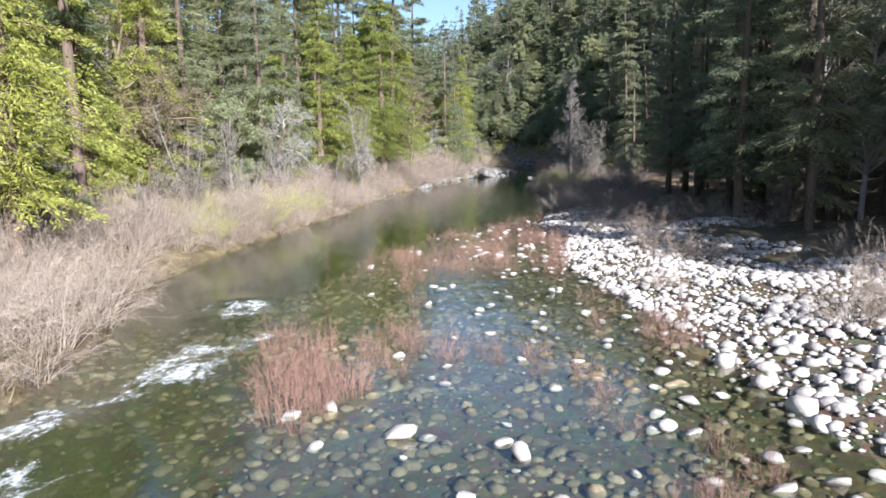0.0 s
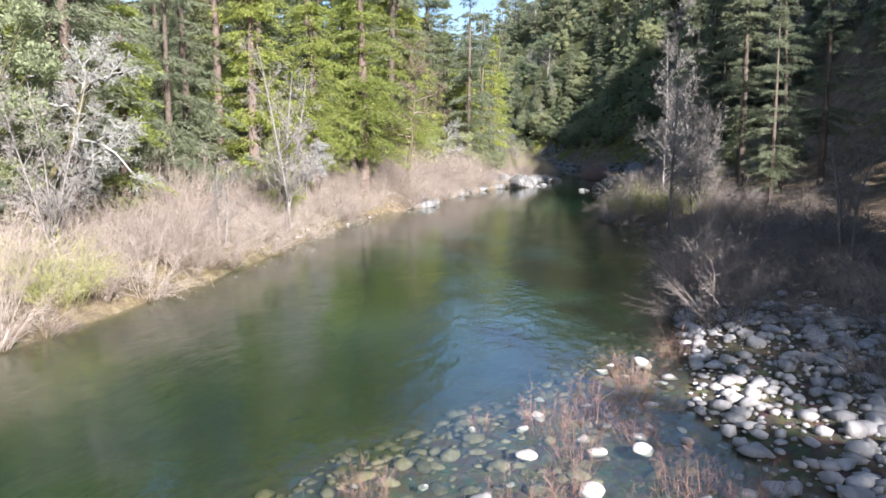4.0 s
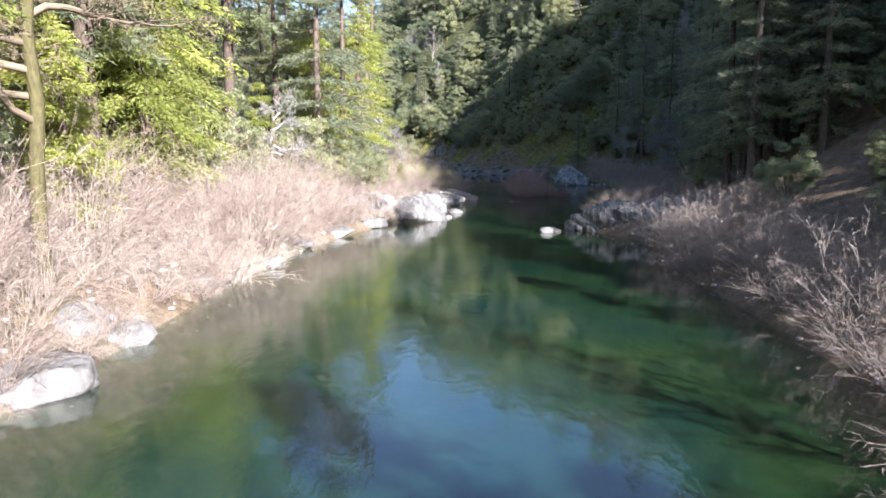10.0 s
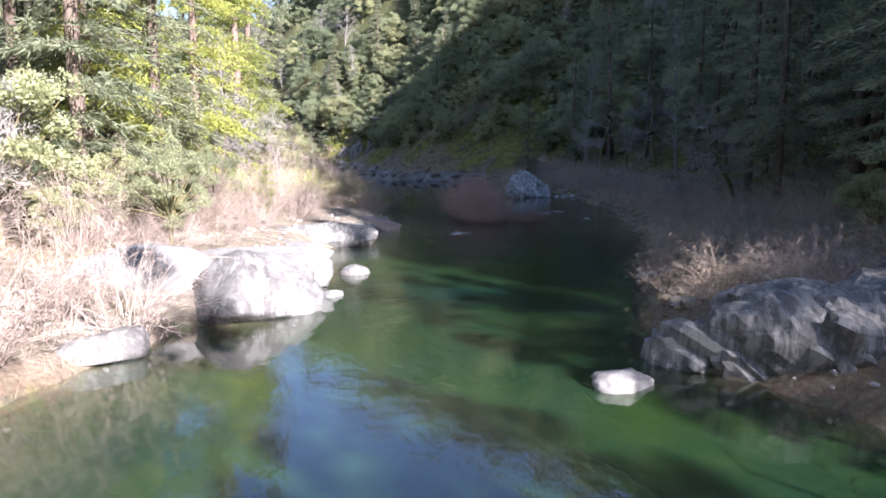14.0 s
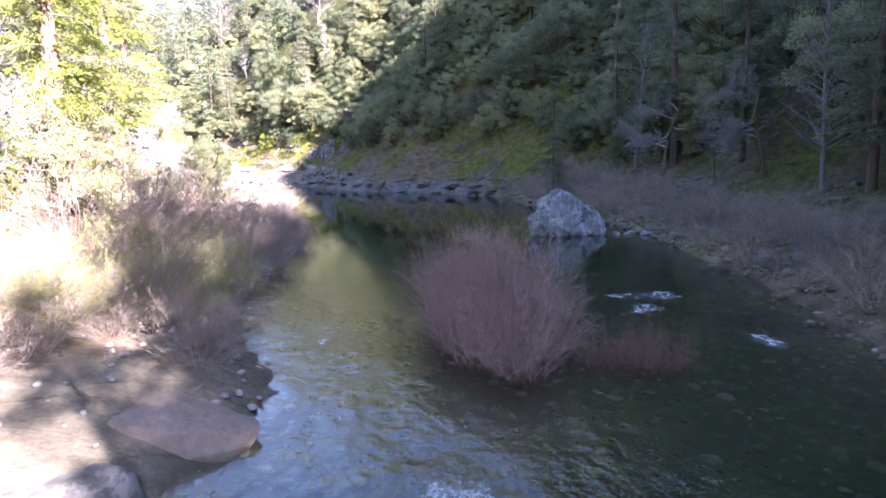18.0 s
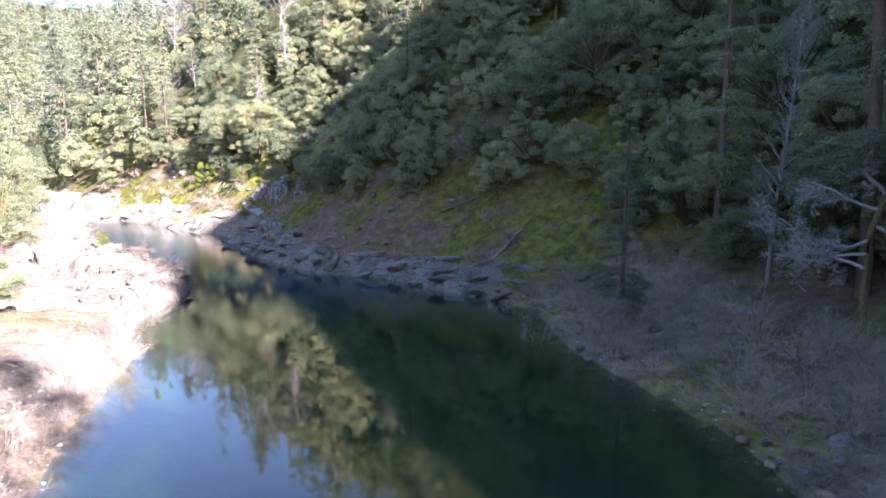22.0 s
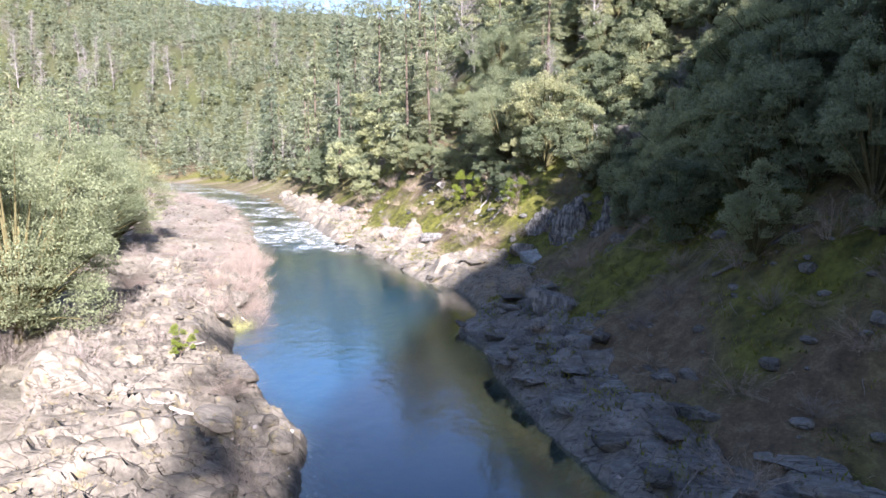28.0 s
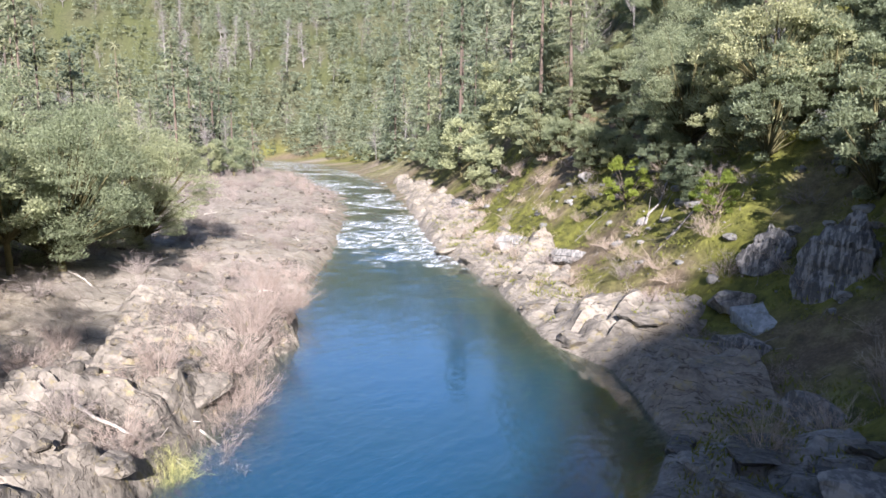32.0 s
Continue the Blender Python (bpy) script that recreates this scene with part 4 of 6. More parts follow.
pine = Kind("pine_tree", "tall pine with a bare reddish trunk and an open crown", "tree", [
    tree_form(lambda: conifer(31, 31, 4.0, 12.0, 36, 5, 11, 0.05, PINE, RED_BARK, 0.42, 0.8, 0.35), RED_BARK, PINE),
    tree_form(lambda: conifer(32, 27, 3.6, 9.0, 36, 5, 11, 0.10, PINE, BARK, 0.36, 0.75, 0.35), BARK, PINE)], group="pines in the valley")
oak = Kind("live_oak", "round-crowned evergreen oak with grey-green leaves on the slope", "tree", [
    tree_form(lambda: broadleaf(41, 9.5, 4.2, 58, 52, 0.42), MOSSY_BARK, OAK),
    tree_form(lambda: broadleaf(42, 7.5, 3.6, 48, 50, 0.40, 0.22), MOSSY_BARK, OAK),
    tree_form(lambda: broadleaf(43, 11.5, 4.6, 64, 52, 0.45, 0.32, 0.3), MOSSY_BARK, OAK)], group="oaks in the valley")
fine_oak = Kind("leafy_oak", "large evergreen oak with a full crown of small grey-green leaves", "tree", [
    tree_form(lambda: broadleaf(44, 12, 5.6, 150, 110, 0.26, 0.34, 0.07), MOSSY_BARK, OAK)], group="oaks in the valley")
low_oak = Kind("low_live_oak", "low evergreen oak with leaves down to the mossy slope", "tree", [
    tree_form(lambda: broadleaf(45, 5.6, 3.0, 56, 62, 0.32, 0.16, 0.06), MOSSY_BARK, OAK),
    tree_form(lambda: broadleaf(46, 7.2, 3.3, 62, 64, 0.34, 0.18, 0.05), MOSSY_BARK, OAK)], group="oaks in the valley")
lime_bush = Kind("leafy_shrub", "bright green leafy shrub growing from the bank", "shrub", [
    tree_form(lambda: broadleaf(51, 4.6, 2.0, 26, 48, 0.26, 0.08, 0.12), BARK, LIME)], group="leafy shrubs")
dead = Kind("dead_conifer", "dead leafless conifer with thin grey branches", "tree", [
    bare_form(lambda: bare_tree(61, 19, 1.0, 0.20, 2, 1, 50, 0.15, 0.15, 34, 8, 0.36), DEAD_BARK),
    bare_form(lambda: bare_tree(62, 15, 0.95, 0.16, 2, 1, 44, 0.2, 0.15, 30, 8, 0.4), DEAD_BARK)], group="dead conifers")
alder = Kind("bare_alder", "leafless alder with pale slender stems beside the river", "tree", [
    bare_form(lambda: bare_tree(71, 12.5, 0.7, 0.10, 3, 3, 4, 0.15, 0.2, 20, 8, 0.5), PALE_BARK),
    bare_form(lambda: bare_tree(72, 14.5, 0.8, 0.115, 3, 1, 5, 0.15, 0.2, 40, 9, 0.36), PALE_BARK),
    bare_form(lambda: bare_tree(73, 6.5, 0.7, 0.07, 3, 2, 4, 0.2, 0.25, 10, 8, 0.6), PALE_BARK)], group="bare alders")
bare_oak = Kind("leafless_oak", "leafless oak with crooked grey limbs on the bank", "tree", [
    bare_form(lambda: crooked_oak(81, 12, 0.24), MOSSY_BARK, LICHEN_BARK),
    bare_form(lambda: crooked_oak(82, 9, 0.19, 4, 0.25), MOSSY_BARK, LICHEN_BARK)], group="leafless oaks")
mossy_oak = Kind("mossy_oak", "leafless leaning oak with mossy brown limbs over the bank", "tree", [
    bare_form(lambda: crooked_oak(83, 16, 0.27, 8, 0.2), MOSSY_BARK, BROWN_TWIG)], group="leafless oaks")
willow = Kind("willow_shrub", "leafless tan willow shrub of many thin stems on the bank", "shrub", [
    wood_form(lambda: shrub(91, 62, 2.5, 0.9, 0.010, 11, 0.45, 0.7), "willow_shrub", WILLOW),
    wood_form(lambda: shrub(92, 58, 2.0, 1.2, 0.009, 11, 0.6, 0.6), "willow_shrub", WILLOW),
    wood_form(lambda: shrub(93, 60, 3.2, 0.7, 0.011, 12, 0.35, 0.6), "willow_shrub", WILLOW)], group="willow shrubs on the banks")
grey_willow = Kind("grey_shrub", "leafless grey-brown shrub with tangled twigs at the water's edge", "shrub", [
    wood_form(lambda: shrub(94, 60, 2.1, 1.3, 0.010, 11, 0.7, 0.6), "grey_shrub", GREY_WILLOW),
    wood_form(lambda: shrub(95, 56, 2.8, 0.9, 0.011, 11, 0.45, 0.6), "grey_shrub", GREY_WILLOW)], group="grey shrubs on the banks")


def brown_kind(name, label, seed, group, mat):
    return Kind(name, label, "shrub", [wood_form(lambda: shrub(seed, 50, 2.0, 1.2, 0.012, 10, 0.6, 0.6, 4, 0.006), name, mat),
        wood_form(lambda: shrub(seed + 1, 46, 2.6, 0.9, 0.013, 11, 0.45, 0.6, 4, 0.006), name, mat)], group=group)


shade_shrub = brown_kind("brown_shrub", "leafless brown shrub with tangled twigs on the shaded bank", 101, "brown shrubs on the bank", SHADE_TWIG)
thicket = brown_kind("thicket_shrub", "tangled leafless shrub in the thicket below the wooded slope", 111, "thicket shrubs below the slope", LIFTED_TWIG)
slope_shrub = brown_kind("slope_shrub", "small leafless shrub on the mossy slope", 121, "shrubs on the mossy slope", LIFTED_TWIG)
shelf_shrub = brown_kind("shelf_shrub", "leafless brown shrub growing from the sunlit rock shelf", 131, "shrubs on the rock shelf", SHADE_TWIG)
green_willow = Kind("budding_willow", "willow shrub with yellow-green budding stems on the bank", "shrub", [
    wood_form(lambda: shrub(96, 120, 2.5, 0.9, 0.007, 11, 0.4, 0.9, 4), "budding_willow", GREEN_WILLOW)], group="budding willows")
island_willow = Kind("island_willow", "tall reddish-brown willow thicket on the midstream island", "shrub", [
    wood_form(lambda: shrub(89, 110, 3.2, 0.5, 0.007, 8, 0.3, 0.8, 2, 0.0045), "island_willow", ISLAND_WILLOW),
    wood_form(lambda: shrub(90, 100, 2.6, 0.75, 0.007, 8, 0.4, 0.7, 2, 0.0045), "island_willow", ISLAND_WILLOW)], group="willows of the midstream island")
red_willow = Kind("red_willow_clump", "clump of reddish willow stems standing in the shallows", "shrub", [
    wood_form(lambda: shrub(97, 46, 1.0, 0.5, 0.0045, 5, 0.3, 0.34, 1, 0.003), "red_willow_clump", RED_WILLOW),
    wood_form(lambda: shrub(98, 34, 0.75, 0.6, 0.0042, 5, 0.3, 0.30, 1, 0.003), "red_willow_clump", RED_WILLOW),
    wood_form(lambda: shrub(99, 66, 1.15, 0.45, 0.0048, 5, 0.3, 0.5, 1, 0.003), "red_willow_clump", RED_WILLOW)], group="red willows in the shallows")


# ---- rocks ----
def ball(level):
    bm = bmesh.new()
    bmesh.ops.create_icosphere(bm, subdivisions=level, radius=1)
    v = np.array([p.co[:] for p in bm.verts])
    f = np.array([[q.index for q in p.verts] for p in bm.faces])
    bm.free()
    return v, f


BALLS = {k: ball(k) for k in (1, 2, 3, 4, 5)}


def cobble(seed, level=2):
    """A water-worn stone."""
    rng = rng_of(seed)
    v, f = BALLS[level]
    w = v * rng.uniform(0.65, 1.25, 3)
    for _ in range(9):
        n = rng.normal(size=3)
        n /= np.linalg.norm(n)
        c = rng.uniform(0.42, 0.85)
        over = np.maximum(w @ n - c, 0)
        w = w - over[:, None] * n * 0.92
    w = w * (1 + 0.05 * np.sin(v @ rng.normal(size=3) * 4 + seed))[:, None]
    return w, f


def crag(seed, size, level=4, cuts=14, rough=0.05, planes=(), strata=None, depth=0.06):
    """A broken rock with flat faces; strata: direction across which it splits into ledges."""
    rng = rng_of(seed)
    u, f = BALLS[level]
    faces = [(np.array(n, float) / np.linalg.norm(n), d) for n, d in planes]
    for _ in range(cuts):
        n = rng.normal(size=3)
        faces.append((n / np.linalg.norm(n), rng.uniform(0.72, 1.0)))
    r = np.full(len(u), 1.25)
    for n, d in faces:
        c = u @ n
        r = np.where(c > 0.05, np.minimum(r, d / np.maximum(c, 0.05)), r)
    v = u * r[:, None]
    for o, amp in ((1.8, 1.0), (4.5, 0.55), (11, 0.4), (23, 0.25)):
        v = v + u * (rough * amp * np.sin(o * v[:, 0] * 2.1 + seed + 2 * np.sin(o * v[:, 1] * 1.3)) * np.cos(o * v[:, 2] * 1.7 + o + seed * 0.7))[:, None]
    v = v * np.array(size)
    if strata is not None:
        s = np.array(strata, float)
        s /= np.linalg.norm(s)
        h = v @ s + 0.10 * np.sin(v[:, 0] * 1.7 + seed) * max(size) * 0.2
        step = max(size) * 0.13
        k = np.floor(h / step)
        jut = (np.sin(k * 12.9898 + seed) * 43758.5453) % 1.0 - 0.5
        out = v - np.outer(v @ s, s)
        v = v + out / (np.linalg.norm(out, axis=1)[:, None] + 1e-6) * (jut * depth * max(size) * 2)[:, None]
        v = v + s * (np.where((h / step - k) < 0.18, -1, 0) * step * 0.35)[:, None]
    return v, f


def rock(name, label, x, y, sink, size, mat, seed, turn=0, tilt=(0, 0), z=None, level=4, group="", smooth=False, **more):
    v, f = crag(seed, size, level, **more)
    ob = new(name, mesh_of(name, v, f, [mat], None, smooth))
    ob.matrix_basis = pose(x, y, (ground(x, y) if z is None else z) + size[2] * (1 - sink) - size[2] * 0.5, tilt[0], tilt[1], turn)
    return tagged(ob, label, "rock", group)


# ---- the large rocks ----
def scatter(seed, n, x0, x1, y0, y1, keep):
    """Random places on the plan for which keep(x, y, z, dl, dr, wet) holds."""
    rng = rng_of(seed)
    x, y = rng.uniform(x0, x1, n), rng.uniform(y0, y1, n)
    z, dl, dr, wet = land(x, y)
    ok = keep(x, y, z, dl, dr, wet)
    return np.stack([x, y, z, np.minimum(dl, dr)], -1)[ok], rng


def thin(places, gap):
    """Keeps places that stand at least gap apart."""
    kept = []
    cells = {}
    for p in places:
        c = (int(p[0] // gap), int(p[1] // gap))
        if all((p[0] - q[0]) ** 2 + (p[1] - q[1]) ** 2 >= gap * gap for i in (-1, 0, 1) for j in (-1, 0, 1) for q in cells.get((c[0] + i, c[1] + j), ())):
            cells.setdefault(c, []).append(p)
            kept.append(p)
    return kept


rock("midstream_boulder", "pale flat-topped boulder standing in midstream water", 2.35, 137.2, 0.55, (0.66, 0.46, 0.34), PALE_ROCK, 3, 10, z=0.05, level=4, smooth=True)
rock("pyramid_boulder", "large pointed bluish grey boulder standing in the river", 13.2, 205.7, 0.1, (3.4, 2.7, 2.9), BLUE_ROCK, 5, 8, z=-0.5, level=5,
     planes=[((0.75, -0.1, 0.75), 0.58), ((-0.75, -0.2, 0.66), 0.66), ((0.05, -0.85, 0.5), 0.6), ((-0.9, 0.1, 0.15), 0.9), ((0.1, 0.9, 0.5), 0.7), ((0.15, -0.1, 1), 0.80)], cuts=20, rough=0.085)
for x, y, s in ((16.3, 203.6, 0.5), (17.0, 203.4, 0.35), (17.6, 204.2, 0.45), (18.3, 203.2, 0.6), (19.3, 202.4, 0.5)):
    rock("shore_stone", "grey angular stone at the foot of the big boulder", x, y, 0.4, (s * 0.7, s * 0.5, s * 0.35), BLUE_ROCK, int(x * 10), x * 50, z=0.05, level=3, group="stones beside the big boulder")
# pale boulders and slabs of the sunny bank
PALE = "pale sunlit granite boulder on the riverbank"
for x, y, z, size, turn, seed, mat, label in (
    (-8.0, 145.6, 0.45, (2.4, 2.3, 1.25), 20, 21, PALE_ROCK, PALE), (-11.2, 146.0, 0.8, (2.4, 2.0, 1.2), 50, 22, PALE_ROCK, PALE), (-7.2, 149.9, 0.35, (2.0, 1.5, 0.8), 0, 23, PALE_ROCK, PALE),
    (-9.5, 151.5, 0.7, (2.6, 1.8, 0.8), 30, 24, PALE_ROCK, PALE), (-4.6, 152.5, 0.0, (0.62, 0.42, 0.34), 10, 25, PALE_ROCK, "pale boulder standing in the water near the bank"),
    (-5.3, 147.9, -0.12, (0.55, 0.45, 0.3), 70, 26, PALE_ROCK, "pale boulder standing in the water near the bank"), (-8.2, 156.6, 0.1, (2.5, 2.2, 0.75), 15, 27, PALE_ROCK, "smooth pale rock slab sloping into the water"),
    (-8.1, 162.4, 0.35, (3.6, 1.9, 1.1), 14, 28, STREAK_ROCK, "dark-streaked rock hump beside the water"), (-6.2, 167.2, 0.2, (2.4, 1.8, 0.7), 40, 29, PALE_ROCK, PALE),
    (-4.4, 170.8, 0.15, (1.7, 1.1, 0.75), 20, 30, RUST_ROCK, "rust-brown rounded rock at the bank's tip"), (-10.8, 164.5, 0.6, (2.0, 1.4, 0.7), 60, 31, PALE_ROCK, PALE),
    (-13.2, 104.6, 0.15, (1.6, 1.0, 0.65), 35, 32, PALE_ROCK, PALE), (-14.6, 108.6, 0.6, (1.4, 0.9, 0.5), 80, 33, PALE_ROCK, PALE), (-13.3, 109.0, 0.1, (0.9, 0.7, 0.45), 10, 34, PALE_ROCK, PALE),
    (-13.6, 128.4, 0.3, (1.2, 0.8, 0.4), 20, 35, PALE_ROCK, PALE), (-12.2, 134.5, 0.3, (1.6, 0.8, 0.4), 60, 36, PALE_ROCK, PALE), (-10.4, 140.4, 0.2, (1.3, 0.9, 0.45), 40, 37, PALE_ROCK, PALE),
    (-14.2, 116.5, 0.3, (1.0, 0.7, 0.4), 15, 38, PALE_ROCK, PALE), (-13.0, 122.5, 0.15, (0.8, 0.6, 0.35), 15, 39, PALE_ROCK, PALE)):
    rock("bank_boulder" if size[2] > 0.5 else "bank_stone", label, x, y, 0.5, size, mat, seed, turn, z=z, level=4 if size[0] > 1.5 else 3, cuts=16, rough=0.03, group="pale boulders on the sunny bank", smooth=mat is PALE_ROCK)
# the streaked outcrop opposite
for i, (x, y, z, size, turn) in enumerate(((4.9, 138.9, 0.1, (1.2, 1.1, 0.9), 10), (6.2, 137.9, 0.45, (1.5, 1.3, 1.3), -15), (7.7, 137.1, 0.55, (1.6, 1.3, 1.5), 12), (9.3, 136.5, 0.6, (1.6, 1.4, 1.5), -20),
    (10.9, 135.9, 0.7, (1.7, 1.3, 1.4), 5), (8.3, 134.6, 0.0, (1.1, 0.8, 0.6), 30), (9.6, 133.6, 0.1, (1.3, 0.9, 0.7), 60), (7.2, 139.6, 0.7, (2.0, 1.5, 1.2), 20), (9.8, 138.6, 1.0, (2.2, 1.6, 1.2), 0), (12.6, 137.0, 1.1, (1.8, 1.5, 1.2), 40), (10.8, 132.0, 0.1, (1.2, 0.9, 0.6), 20))):
    rock("rock_outcrop", "steep grey schist outcrop with pale upright streaks above the water", x, y, 0.5, size, STREAK_ROCK, 50 + i, turn, (0, -22), z=z, level=4, cuts=12, rough=0.06,
         strata=(0.92, 0.1, 0.35), depth=0.11, group="blocks of the streaked outcrop")


for i, (x, y, size, turn) in enumerate(((9.0, 131.2, (0.9, 0.6, 0.4), 20), (10.4, 129.2, (1.0, 0.7, 0.4), 60), (8.3, 132.6, (0.8, 0.5, 0.35), 5), (11.4, 130.8, (1.1, 0.8, 0.5), 40), (9.6, 127.4, (0.8, 0.6, 0.35), 80), (12.2, 128.4, (0.9, 0.7, 0.45), 15))):
    rock("outcrop_block", "low grey schist block at the foot of the outcrop", x, y, 0.5, size, STREAK_ROCK, 680 + i, turn, z=max(ground(x, y), 0) + 0.08, level=3, cuts=12, rough=0.05, group="low blocks below the outcrop")


def shore_rocks(line, y0, y1, side, step, rows, mat, label, seed, low=0.55, big=1.0, dip=(8, 0)):
    rng = rng_of(seed)
    seg = line[(line[:, 1] >= y0) & (line[:, 1] <= y1)]
    lens = np.r_[0, np.cumsum(np.linalg.norm(np.diff(seg, axis=0), axis=1))]
    i = 0
    for k in range(rows):
        for s in np.arange(rng.uniform(0, step), lens[-1], step * (1 + 0.25 * k)):
            s += rng.normal() * 0.3
            p = np.array([np.interp(s, lens, seg[:, 0]), np.interp(s, lens, seg[:, 1])])
            q = np.array([np.interp(s + 0.5, lens, seg[:, 0]), np.interp(s + 0.5, lens, seg[:, 1])])
            t = q - p
            t /= np.linalg.norm(t) + 1e-9
            n = np.array([-t[1], t[0]]) * side
            p = p + n * (0.5 + k * 2.4 + rng.uniform(-0.4, 0.9))
            size = np.array([rng.uniform(1.3, 3.0), rng.uniform(0.9, 1.7), rng.uniform(0.35, 0.75)]) * big
            g = max(ground(*p), -0.1)
            rock("rock_ledge", label, p[0], p[1], 0.5, size, mat, seed + i, math.degrees(math.atan2(t[1], t[0])) + rng.normal() * 16, (rng.normal() * 6 + dip[0], rng.normal() * 8 + dip[1]),
                 z=g + 0.05 + (low - 0.5) * size[2], level=3, cuts=9, rough=0.03, planes=[((0.1 * rng.normal(), 0.15 * rng.normal(), 1), 0.55), ((0, 1, 0.3 * rng.normal()), 0.8), ((0, -1, 0.3 * rng.normal()), 0.75), ((1, 0.3 * rng.normal(), 0.2), 0.85)],
                 strata=(0.1, 0.25, 1), depth=0.035, group="rock ledges on the shore")
            i += 1


def rock_bank(name, label, line, y0, y1, side, width, mat, seed, strike, lift=1.0, step=0.3):
    """Bedrock along the water: tilted beds broken into ledges, with joints between them."""
    seg = line[(line[:, 1] >= y0) & (line[:, 1] <= y1)]
    lens = np.r_[0, np.cumsum(np.linalg.norm(np.diff(seg, axis=0), axis=1))]
    s = np.arange(0, lens[-1], step)
    p = np.stack([np.interp(s, lens, seg[:, 0]), np.interp(s, lens, seg[:, 1])], -1)
    t = np.gradient(p, axis=0)
    k = np.ones(31) / 31
    t = np.stack([np.convolve(np.pad(t[:, i], 15, "edge"), k, "valid") for i in (0, 1)], -1)
    t /= np.linalg.norm(t, axis=1)[:, None]
    n = np.stack([-t[:, 1], t[:, 0]], -1) * side
    d = np.arange(-0.9, width + step, step)
    x = (p[:, None, 0] + n[:, None, 0] * d).ravel()
    y = (p[:, None, 1] + n[:, None, 1] * d).ravel()
    z, dl, dr, wet = land(x, y)
    inner = np.where(wet, -1, 1) * np.minimum(dl, dr)
    ends = np.minimum(np.repeat(s, len(d)), lens[-1] - np.repeat(s, len(d)))
    show = np.clip((inner + 0.3) / (1.6 + 1.2 * fuzz(x, y, 7, 2, seed + 8)), 0, 1) * np.clip((width * 0.85 - inner + 2.2 * fuzz(x, y, 4, 3, seed)) / 1.2, 0, 1) * np.clip(ends / 3, 0, 1)
    c, q = math.cos(strike), math.sin(strike)
    u, v = x * c + y * q, -x * q + y * c
    lump = fuzz(x, y, 6, 3, seed + 1) * 2.6
    stair = np.floor(lump) + np.clip((lump - np.floor(lump)) * 4, 0, 1)
    bed = (v / 2.4 + 0.7 * fuzz(u / 5, v, 3.5, 3, seed + 2))
    part_of = bed - np.floor(bed)
    thin_bed = v / 0.85 + 1.0 * fuzz(u / 5, v, 2.2, 2, seed + 3)
    thin_saw = thin_bed - np.floor(thin_bed)
    plate = 0.30 * np.minimum(thin_saw, (1 - thin_saw) * 7) * np.clip(0.55 + 0.9 * fuzz(x, y, 8, 2, seed + 9), 0.1, 1)
    joint = np.abs(fuzz(u, v / 3, 2.4, 2, seed + 4)) < 0.05
    relief = 0.34 * stair + 0.36 * np.minimum(part_of * 1.25, (1 - part_of) * 6) + plate + 0.08 * fuzz(x, y, 0.8, 3, seed + 5) - 0.22 * joint
    z = np.where(wet, np.maximum(z, -1.2), z) + lift * relief * show - 0.6 * (1 - show) * np.clip(inner, 0, 1) + 0.25 * show
    tilt = 0.16 * v + 1.0 * fuzz(u / 4, v, 3, 3, seed + 6)
    h = (z + tilt) / 0.5
    z = z + 0.7 * show * 0.5 * (np.floor(h) + np.clip((h - np.floor(h) - 0.72) / 0.28, 0, 1) - h + 0.15)
    for px_, py_, pz_ in zip(x, y, z):
        key = (round(px_ / 0.4), round(py_ / 0.4))
        SHEET[key] = max(SHEET.get(key, -9.0), pz_ - 0.05)
    a, b = len(s), len(d)
    i, j = np.meshgrid(np.arange(a - 1), np.arange(b - 1), indexing="ij")
    f = np.stack([i * b + j, (i + 1) * b + j, (i + 1) * b + j + 1, i * b + j + 1], -1).reshape(-1, 4)
    if side > 0:
        f = f[:, ::-1]
    me = mesh_of(name, np.stack([x, y, z], -1), f, [mat], None, True)
    me.set_sharp_from_angle(angle=radians(38))
    tagged(new(name, me), label, "rock", kind="structure")


rock_bank("rock_shelf", "cracked tan bedrock shelf stepping down to the water", LEFT, 239, 300, 1, 11, SHELF_ROCK, 3, 0.5, 1.0, 0.18)
rock_bank("rock_shore", "layered grey bedrock shore in the shade of the slope", RIGHT, 244, 290, -1, 6, GREY_ROCK, 5, 0.9, 1.0, 0.18)
rock_bank("rock_bluff", "steep pale broken bedrock at the foot of the far slope", RIGHT, 286, 410, -1, 7, SHELF_ROCK, 7, 0.75, 1.25, 0.35)
shore_rocks(LEFT, 240, 298, 1, 7, 2, SHELF_ROCK, "cracked tan rock ledge on the sunny shore", 300, 0.2, 0.6)
shore_rocks(RIGHT, 236, 292, -1, 3.4, 3, GREY_ROCK, "layered grey rock ledge on the shaded shore", 400, 0.08, 0.62, dip=(0, 12))
shore_rocks(RIGHT, 290, 345, -1, 8, 2, SHELF_ROCK, "broken pale rock block at the foot of the slope", 500, 0.2, 0.8, dip=(0, 15))
